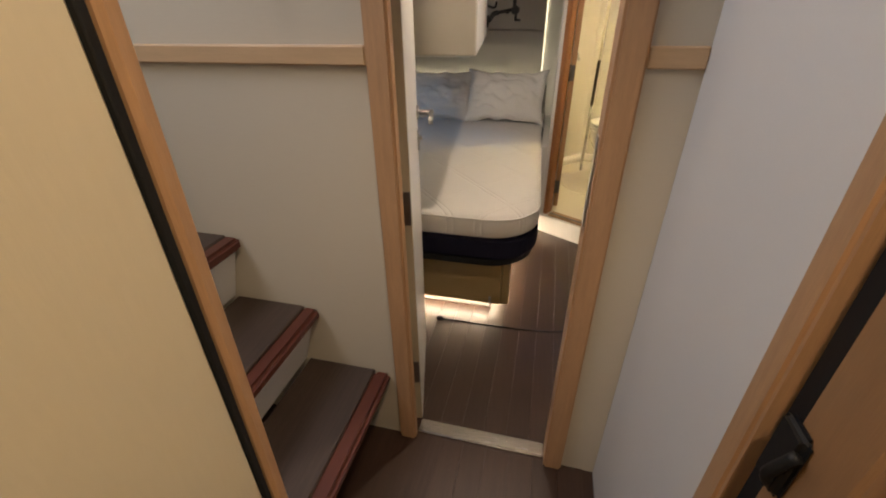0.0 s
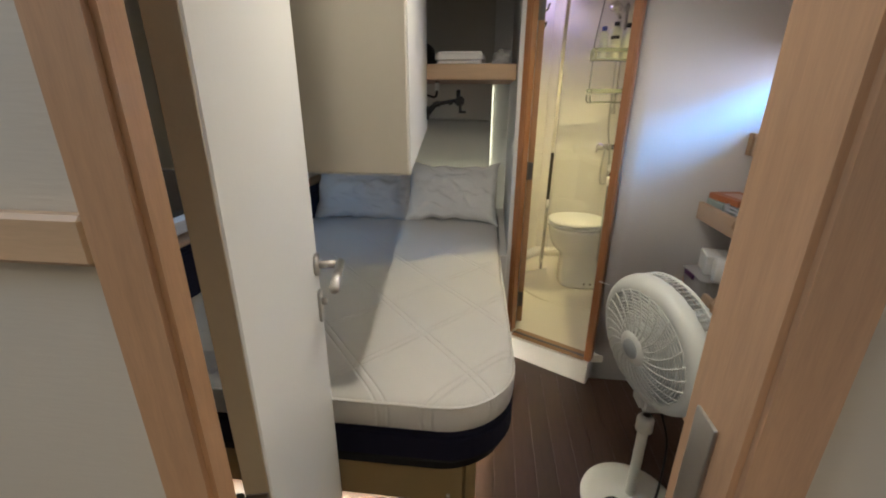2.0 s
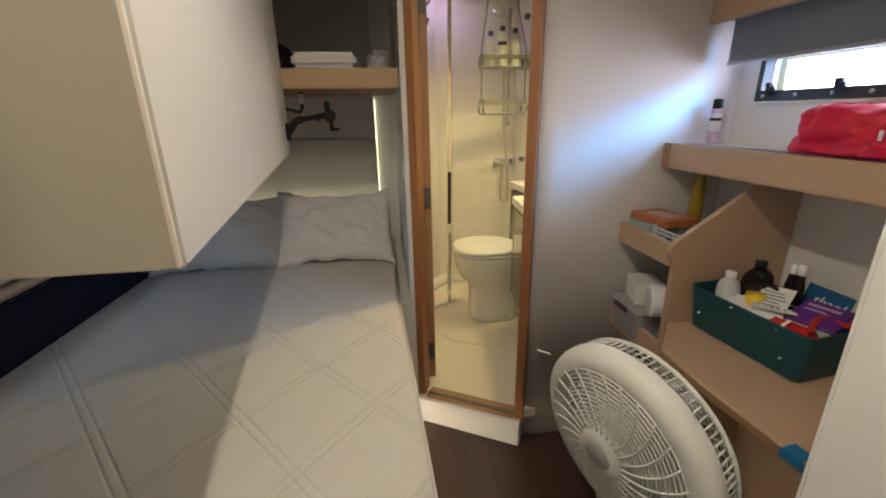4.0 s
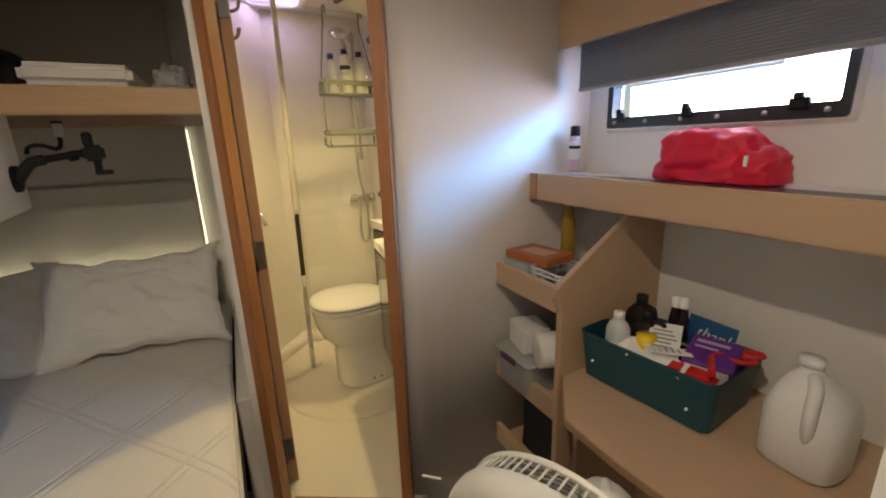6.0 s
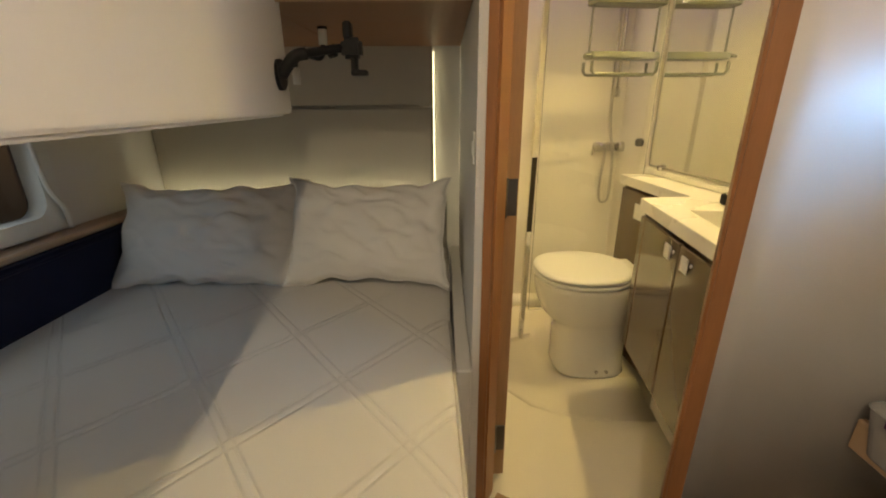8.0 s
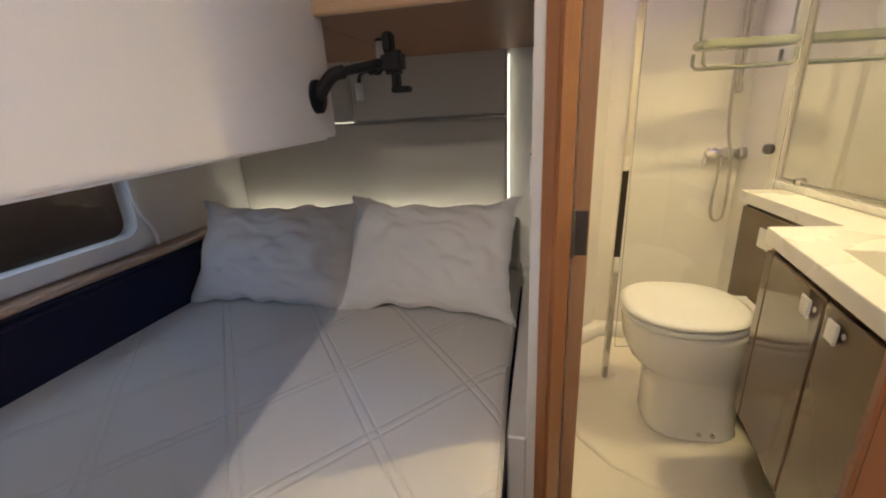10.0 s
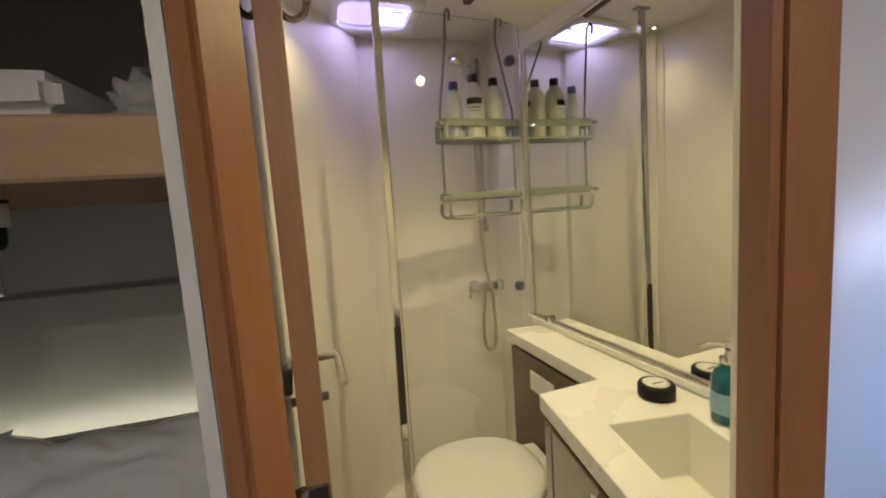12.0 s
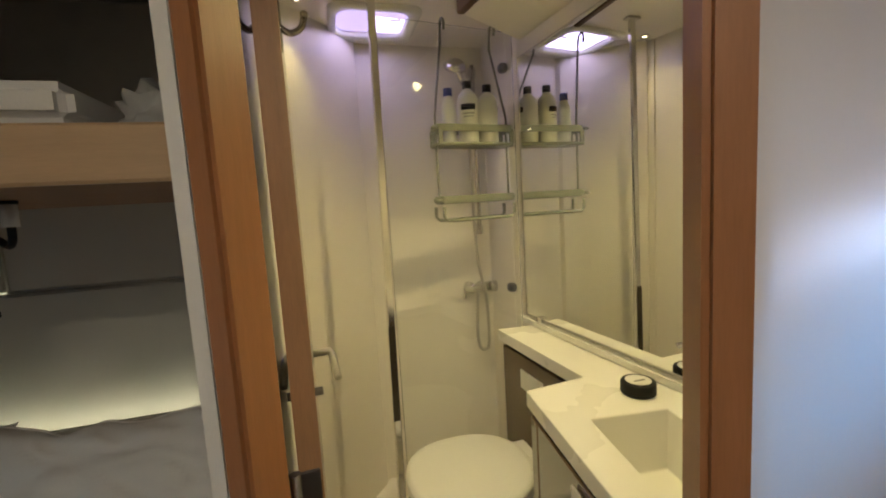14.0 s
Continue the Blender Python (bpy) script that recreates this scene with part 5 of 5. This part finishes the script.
part("handle", tube(bend([(JX - 0.016, JY, JZ + 0.196), (JX - 0.050, JY - 0.016, JZ + 0.186), (JX - 0.070, JY - 0.022, JZ + 0.14), (JX - 0.058, JY - 0.020, JZ + 0.085)]), 0.012, 10), MILK, jg, "moulded handle", True)
tp = thing("blue_tape", "scrap of blue tape stuck on the desk's edge", "tape", (1.35, 1.93, 0.69))
part("strip", prism([(1.343, 1.95), (1.346, 1.91), (1.385, 1.915), (1.382, 1.955)], 0.7055, 0.7065, 0), mat("blue tape", (0.02, 0.16, 0.36), 0.5), tp)
part("flap", prism([(1.3435, 1.952), (1.3475, 1.905), (1.3495, 1.905), (1.3455, 1.952)], 0.685, 0.7064, 0), bpy.data.materials["blue tape"], tp)

# ---- things in the shelf unit ----
bx = thing("tissue_box", "grey green carton standing on the upper shelf", "box", (1.54, 2.72, 0.906))
part("carton", box(1.482, 1.60, 2.665, 2.795, 0.9055, 0.985, 0.003), mat("grey green carton", (0.36, 0.44, 0.42), 0.6, var=0.3, scale=30), bx)
bk = thing("orange_book", "orange paperback lying on the carton", "book", (1.55, 2.70, 0.986))
part("cover", box(-0.065, 0.065, -0.09, 0.09, 0.0, 0.026, 0.002, m=Matrix.Translation((1.555, 2.70, 0.9865)) @ Matrix.Rotation(radians(8), 4, "Z")), mat("orange cover", (0.42, 0.13, 0.045), 0.45, var=0.25, scale=25), bk)
part("title_panel", box(-0.035, 0.03, -0.055, 0.05, 0.0262, 0.0268, 0, m=Matrix.Translation((1.555, 2.70, 0.9865)) @ Matrix.Rotation(radians(8), 4, "Z")), mat("pale title", (0.62, 0.42, 0.36), 0.5), bk, "pale title panel")
bs = thing("plastic_basket", "pale grey perforated plastic basket", "basket", (1.54, 2.57, 0.906))
GREYP = mat("pale grey plastic", (0.62, 0.63, 0.64), 0.45)
bm = bmesh.new()
for z in (0.906, 0.924, 0.942, 0.960, 0.976, 0.990):
    tube([(a, b, z) for a, b in rrect(1.545, 2.575, 0.125 + (z - 0.9) * 0.2, 0.125 + (z - 0.9) * 0.2, 0.02)], 0.0035, 5, bm, closed=True)
for a, b in rrect(1.545, 2.575, 0.128, 0.128, 0.02, 3):
    tube([(a, b, 0.905), (1.545 + (a - 1.545) * 1.12, 2.575 + (b - 2.575) * 1.12, 0.990)], 0.003, 5, bm)
part("mesh_wall", bm, GREYP, bs)
part("floor", prism(rrect(1.545, 2.575, 0.122, 0.122, 0.02), 0.9055, 0.910, 0), GREYP, bs)
iv = thing("sunglasses_case", "dark case lying in the basket", "case", (1.545, 2.575, 0.912))
part("shell", heap(1.545, 2.575, 0.911, 0.10, 0.085, 0.062, 3.3, 0.2, 2, 20), mat("dark violet shell", (0.04, 0.03, 0.05), 0.35), iv)
cd = thing("folded_cloth", "grey folded cloth between carton and basket", "cloth", (1.60, 2.63, 0.906))
part("cloth", heap(1.645, 2.62, 0.906, 0.08, 0.09, 0.075, 5.5, 0.4, 4, 20), mat("grey green cloth", (0.30, 0.34, 0.34), 0.85), cd)
gt = thing("gold_bottle", "tall slim amber bottle standing at the back", "bottle", (1.71, 2.72, 0.906))
part("body", lathe([(0.0, 0.0), (0.024, 0.002), (0.026, 0.02), (0.022, 0.17), (0.016, 0.235), (0.014, 0.255), (0.0, 0.256)], (1.69, 2.715, 0.906), 18), mat("amber plastic", (0.34, 0.22, 0.03), 0.25, var=0.2), gt)
ct = thing("clear_container", "clear plastic food container with a purple clip", "container", (1.50, 2.70, 0.556))
bm = loft([[(a, b, z) for a, b in rrect(1.53, 2.69, w_, w2, 0.025)] for z, w_, w2 in ((0.556, 0.16, 0.16), (0.56, 0.165, 0.165), (0.66, 0.19, 0.19), (0.668, 0.196, 0.196), (0.672, 0.19, 0.19))], smooth=False)
cb_ = part("tub", bm, mat("frosted clear plastic", (0.68, 0.67, 0.66), 0.25, var=0.04, trans=0.45), ct)
part("clip", box(1.426, 1.434, 2.655, 2.735, 0.650, 0.674, 0.003), mat("dark purple plastic", (0.07, 0.015, 0.08), 0.4), cb_, "dark purple clip")
nb = thing("napkin_box", "white paper carton on top of the container", "box", (1.53, 2.72, 0.673))
part("carton", box(-0.05, 0.05, -0.06, 0.06, 0.0, 0.085, 0.004, m=Matrix.Translation((1.535, 2.715, 0.673)) @ Matrix.Rotation(radians(-14), 4, "Z")), PAPER, nb)
tr = thing("paper_roll", "white toilet paper roll lying on its side", "toilet paper", (1.50, 2.57, 0.673))
RM = Matrix.Translation((1.515, 2.575, 0.728)) @ Matrix.Rotation(radians(90), 4, "Y") @ Matrix.Rotation(radians(20), 4, "X")
part("roll", lathe([(0.02, -0.05), (0.053, -0.05), (0.055, -0.046), (0.055, 0.046), (0.053, 0.05), (0.02, 0.05), (0.02, -0.05)], (0, 0, 0), 28, m=RM), PAPER, tr)
bg = thing("black_bag", "black bag standing on the lowest shelf", "bag", (1.56, 2.62, 0.276))
part("bag", heap(1.555, 2.615, 0.2765, 0.15, 0.19, 0.258, 9.2, 0.10, 3, 28, 9.0), mat("black nylon", (0.008, 0.008, 0.010), 0.6, bump=0.2), bg)
ug = thing("duffel_bag", "dark bag on the floor under the desk", "bag", (1.30, 2.42, 0.0))
part("bag", heap(1.62, 2.30, 0.001, 0.24, 0.20, 0.22, 4.4, 0.25, 3, 28, 3.5), bpy.data.materials["black nylon"], ug)
ug.location = (1.62, 2.30, 0)

# ---- things round the bed head ----
pm = thing("phone_mount", "black jointed phone holder screwed to the cabinet", "phone holder", (0.2, 3.15, 1.28))
part("base_plate", tube([(0.199, 3.098, 1.312), (0.214, 3.099, 1.313), (0.2145, 3.099, 1.313)], 0.033, 20), BLACK, pm, "", True)
part("lower_arm", tube(bend([(0.212, 3.098, 1.310), (0.226, 3.10, 1.330), (0.246, 3.106, 1.352), (0.270, 3.113, 1.358)]), 0.014, 10), BLACK, pm, "", True)
part("upper_arm", tube([(0.262, 3.111, 1.357), (0.350, 3.136, 1.372)], 0.0095, 10), BLACK, pm, "", True)
part("joint", tube([(0.312, 3.139, 1.362), (0.330, 3.138, 1.367)], 0.0135, 12), BLACK, pm, "", True)
bm = box(0.345, 0.392, 3.118, 3.150, 1.348, 1.392, 0.008, seg=2)
box(0.352, 0.372, 3.118, 3.146, 1.388, 1.425, 0.005, bm=bm)
box(0.366, 0.380, 3.118, 3.146, 1.318, 1.352, 0.004, bm=bm)
box(0.366, 0.402, 3.112, 3.146, 1.312, 1.324, 0.003, bm=bm)
part("clamp", bm, BLACK, pm, "black spring clamp")
rl = thing("reading_light", "gooseneck reading light under the shelf, black stem, white ends", "reading light", (0.205, 3.51, 1.475))
part("socket", tube([(0.205, 3.51, 1.4745), (0.204, 3.51, 1.425)], 0.013, 14), WHITEPLASTIC, rl, "white socket", True)
part("collar", tube([(0.205, 3.51, 1.4748), (0.205, 3.51, 1.468)], 0.015, 14), BLACK, rl, "black collar", True)
part("stem", tube(bend([(0.204, 3.51, 1.43), (0.200, 3.515, 1.400), (0.180, 3.535, 1.388), (0.125, 3.595, 1.402), (0.075, 3.650, 1.398), (0.057, 3.670, 1.372)]), 0.007, 8), BLACK, rl, "black gooseneck stem", True)
part("head", tube([(0.057, 3.670, 1.374), (0.056, 3.672, 1.318)], 0.0135, 12), WHITEPLASTIC, rl, "white lamp head", True)
tw = thing("towel", "folded white towels lying on the shelf", "towel", (0.38, 3.35, 1.496))
for i in range(2):
    part("fold", box(0.225 + 0.01 * i, 0.515 - 0.030 * i, 3.18, 3.50, 1.4955 + 0.056 * i, 1.5515 + 0.056 * i, 0.016, seg=3), PILLOW, tw)
pbag = thing("plastic_bag", "crumpled clear plastic bag beside the towels", "bag", (0.54, 3.3, 1.496))
part("film", heap(0.575, 3.26, 1.4955, 0.10, 0.16, 0.115, 7.7, 0.75, 6, 30), mat("crinkled clear film", (0.62, 0.62, 0.60), 0.2, trans=0.3), pbag)
bc = thing("baseball_hat", "black cloth cap lying on the shelf", "hat", (0.15, 3.40, 1.496))
part("cloth", heap(0.150, 3.40, 1.4955, 0.13, 0.17, 0.165, 1.9, 0.25, 3, 30), bpy.data.materials["black nylon"], bc)
sw = thing("light_switch", "small white switch plate on the partition", "switch", (0.647, 3.06, 1.13))
part("plate", box(0.6435, 0.6475, 3.035, 3.075, 1.12, 1.19, 0.0015), WHITEPLASTIC, sw)
part("rocker", box(0.6405, 0.6436, 3.045, 3.065, 1.14, 1.17, 0.001), WHITEPLASTIC, sw)

# ---- shower caddy with bottles ----
cy = thing("shower_caddy", "sage grey two-tier shower caddy hung over the glass", "shower caddy", (1.29, 3.98, 1.37))
U0, U1, V0, V1 = 0.228, 0.528, 0.024, 0.108  # along the glass and away from it


def on_glass(u, v, z):
    return SM @ Vector((u, v, z))


def wire(pts, r, bm=None, closed=False, seg=8):
    return tube([on_glass(*p) for p in pts], r, seg, bm, closed)


um, vm = (U0 + U1) / 2, (V0 + V1) / 2
ring, inr = rrect(um, vm, U1 - U0, V1 - V0, 0.024), rrect(um, vm, U1 - U0 - 0.008, V1 - V0 - 0.008, 0.021)
bm = loft([[on_glass(a, b, z) for a, b in q] for q, z in ((ring, 1.664), (ring, 1.688), (inr, 1.688), (inr, 1.664), (ring, 1.664))], caps=False, smooth=False)
prism(rrect(um, vm, U1 - U0 - 0.012, V1 - V0 - 0.012, 0.02), 1.616, 1.626, 0.002, bm=bm, m=SM)
wire([(a, b, 1.621) for a, b in ring], 0.006, bm, True)
for u in (U0 + 0.010, U1 - 0.010):
    for v in (V0 + 0.006, V1 - 0.006):
        box(u - 0.009, u + 0.009, v - 0.005, v + 0.005, 1.616, 1.674, 0.003, bm=bm, m=SM)
part("upper_tray", bm, CADDY, cy)
bm = prism(rrect(um, vm, U1 - U0, V1 - V0, 0.02), 1.418, 1.446, 0.006, m=SM, seg=2, top=rrect(um, vm, U1 - U0 + 0.006, V1 - V0 + 0.006, 0.02))
part("soap_tray", bm, CADDY, cy)
for v in (V0 + 0.006, V1 - 0.006):
    loop = [(U0 + 0.008, v, 1.41), (U0 + 0.008, v, 1.375), (U0 + 0.020, v, 1.362), (U1 - 0.020, v, 1.362), (U1 - 0.008, v, 1.375), (U1 - 0.008, v, 1.41)]
    part("towel_loop", wire(loop, 0.0065), CADDY, cy, "rounded loop under the tray", True)
for u, ut in ((U0 + 0.008, 0.252), (U1 - 0.008, 0.438)):
    part("side_rod", wire([(u, vm, 1.435), (u, vm, 1.685)], 0.0045), CADDY, cy, "", True)
    bm = wire([(u, vm, 1.68), (u, vm, 1.72), (ut, 0.026, 1.94)], 0.0042)
    tube(bend([on_glass(ut, v, z) for v, z in ((0.026, 1.935), (0.022, 1.985), (0.012, 2.008), (-0.004, 2.012), (-0.014, 1.998), (-0.012, 1.975))]), 0.0045, 8, bm)
    part("hanger", bm, CADDY, cy, "bent hanger rod", True)
for z in (1.676, 1.430):
    part("knob", wire([(U0 - 0.018, V0 + 0.006, z), (U0, V0 + 0.006, z)], 0.0065), CADDY, cy, "", True)
BOT = mat("cream bottle plastic", (0.72, 0.70, 0.60), 0.32, var=0.05)
MILKY = mat("milky white bottle", (0.76, 0.76, 0.72), 0.3, var=0.05, trans=0.2)
BLUECAP = mat("blue cap", (0.025, 0.045, 0.25), 0.4)
for u, r, h, capm, body, lab in ((0.290, 0.023, 0.170, BLUECAP, MILKY, "slim milky white bottle with a blue cap"),
                                 (0.365, 0.036, 0.200, BLACK, BOT, "cream shampoo bottle with a black cap and label"),
                                 (0.445, 0.036, 0.192, BLACK, BOT, "cream conditioner bottle with a black cap")):
    c = on_glass(u, vm, 1.627)
    t_ = bottle("shampoo_bottle", lab, tuple(c), r, h, 0.013, body, capm, 0.026, group="bottles in the shower caddy")
    if r > 0.03:
        face = math.atan2(-1.3, -0.35) + (0.0 if u < 0.4 else 2.2)
        for z0, z1, half, m_ in ((0.112, 0.132, 0.75, BLACK), (0.098, 0.102, 0.6, PRINT), (0.088, 0.091, 0.5, PRINT), (0.060, 0.063, 0.6, PRINT), (0.050, 0.053, 0.4, PRINT)):
            arc = [face + half * (2 * i / 8 - 1) for i in range(9)]
            rows = [[c + Vector((q * math.cos(a), q * math.sin(a), z)) for a in arc] for q, z in ((r + 0.0003, z0), (r + 0.0008, z0), (r + 0.0008, z1), (r + 0.0003, z1))]
            part("label_print", loft(rows, caps=False, closed=False), m_, t_, "black label" if m_ is BLACK else "")

# shower fittings
sf = thing("shower_mixer", "chrome shower mixer with hose and hand shower", "shower", (1.40, 4.27, 1.04))
DX = 0.012
part("mixer", tube([(1.33 + DX, 4.255, 1.04), (1.45 + DX, 4.255, 1.04)], 0.019, 14), CHROME, sf, "", True)
part("knob", tube([(1.45 + DX, 4.255, 1.04), (1.475 + DX, 4.255, 1.04)], 0.025, 14), CHROME, sf, "", True)
part("lever", tube([(1.33 + DX, 4.255, 1.04), (1.318 + DX, 4.235, 1.0)], 0.008, 8), CHROME, sf, "", True)
for x in (1.36, 1.42):
    part("rose", tube([(x + DX, 4.255, 1.04), (x + DX, 4.30, 1.04)], 0.024, 14), CHROME, sf, "", True)
part("riser_rail", tube([(1.415 + DX, 4.262, 1.28), (1.415 + DX, 4.262, 2.0)], 0.009, 10), CHROME, sf, "chrome riser rail", True)
for z in (1.30, 1.97):
    part("rail_bracket", box(1.398 + DX, 1.432 + DX, 4.255, 4.30, z - 0.022, z + 0.022, 0.006, seg=2), STEEL, sf)
part("hose", tube(bend([(1.385 + DX, 4.24, 1.03), (1.372 + DX, 4.235, 0.85), (1.38 + DX, 4.235, 0.775), (1.405 + DX, 4.235, 0.76), (1.425 + DX, 4.235, 0.80), (1.42 + DX, 4.235, 1.0), (1.385 + DX, 4.23, 1.2), (1.375 + DX, 4.22, 1.6), (1.36 + DX, 4.20, 1.88)], 7), 0.007, 8), STEEL, sf, "ribbed steel hose", True)
part("shower_head", lathe([(0.0, -0.012), (0.042, -0.012), (0.048, 0.0), (0.03, 0.022), (0.012, 0.03)], (0, 0, 0), 22, m=Matrix.Translation((1.31 + DX, 4.16, 1.96)) @ Matrix.Rotation(radians(35), 4, "X")), CHROME, sf)
part("head_handle", tube([(1.315 + DX, 4.17, 1.965), (1.36 + DX, 4.21, 1.90)], 0.011, 10), CHROME, sf, "", True)

# counter things
pk = thing("round_tin", "round black tin with a white printed lid", "tin", (1.441, 3.295, 0.9625))
part("tin", lathe([(0.0, 0.0), (0.036, 0.001), (0.038, 0.004), (0.038, 0.026), (0.035, 0.030), (0.0, 0.0302)], (1.441, 3.295, 0.9625), 30), BLACK, pk)
part("lid_label", lathe([(0.0, 0.0308), (0.028, 0.0308), (0.028, 0.0303)], (1.441, 3.295, 0.9625), 26), PAPER, pk, "white printed lid")
part("print_bar", box(1.427, 1.455, 3.288, 3.294, 0.9934, 0.9938, 0), PRINT, pk)
sb = thing("soap_dispenser", "blue glass soap dispenser with a chrome pump", "soap dispenser", (1.487, 3.165, 0.9625))
part("bottle", lathe([(0.0, 0.0), (0.026, 0.001), (0.028, 0.006), (0.028, 0.085), (0.022, 0.10), (0.012, 0.108), (0.012, 0.113)], (1.487, 3.165, 0.9625), 22), mat("teal blue soap", (0.015, 0.16, 0.24), 0.12, trans=0.3, coat=0.4), sb)
part("label_band", lathe([(0.0284, 0.02), (0.0286, 0.021), (0.0286, 0.06), (0.0284, 0.061)], (1.487, 3.165, 0.9625), 22), BLUELABEL, sb)
bm = lathe([(0.014, 0.112), (0.014, 0.126), (0.005, 0.128), (0.005, 0.145), (0.010, 0.146), (0.010, 0.156), (0.0, 0.157)], (1.487, 3.165, 0.9625), 14)
tube(bend([(1.487, 3.165, 1.112), (1.462, 3.178, 1.114), (1.445, 3.19, 1.106)]), 0.005, 8, bm)
part("pump", bm, CHROME, sb, "chrome pump", True)

# ---- floor planks, shared meshes ----
def plank_material():
    """Dark wood whose tone shifts from plank to plank."""
    m = FLOORWOOD.copy()
    m.name = "dark wood plank"
    t = m.node_tree
    p = t.nodes["Principled BSDF"]
    mix = next(n for n in t.nodes if n.type == "MIX")
    info = t.nodes.new("ShaderNodeObjectInfo")
    rng = t.nodes.new("ShaderNodeMapRange")
    rng.inputs["To Min"].default_value, rng.inputs["To Max"].default_value = 0.80, 1.22
    t.links.new(info.outputs["Random"], rng.inputs["Value"])
    hsv = t.nodes.new("ShaderNodeHueSaturation")
    t.links.new(rng.outputs[0], hsv.inputs["Value"])
    t.links.new(mix.outputs[2], hsv.inputs["Color"])
    t.links.new(hsv.outputs[0], p.inputs["Base Color"])
    return m


PLANK = plank_material()


def lay_planks(floor, x0, x1, y0, y1, z, width=0.082):
    me = bpy.data.meshes.new("plank")
    bm = box(0, width - 0.0015, 0, y1 - y0, 0, 0.004, 0.0008)
    bm.to_mesh(me)
    bm.free()
    me.materials.append(PLANK)
    for i in range(int((x1 - x0) / width)):
        ob = new("plank", me)
        ob.parent = floor
        ob.location = (x0 + i * width, y0, z)


lay_planks(bpy.data.objects["floor_corridor"], 0.38, 0.905, -1.0, 1.20, -0.002)
lay_planks(bpy.data.objects["floor_cabin"], -0.05, 1.45, 1.275, 2.80, 0.0)
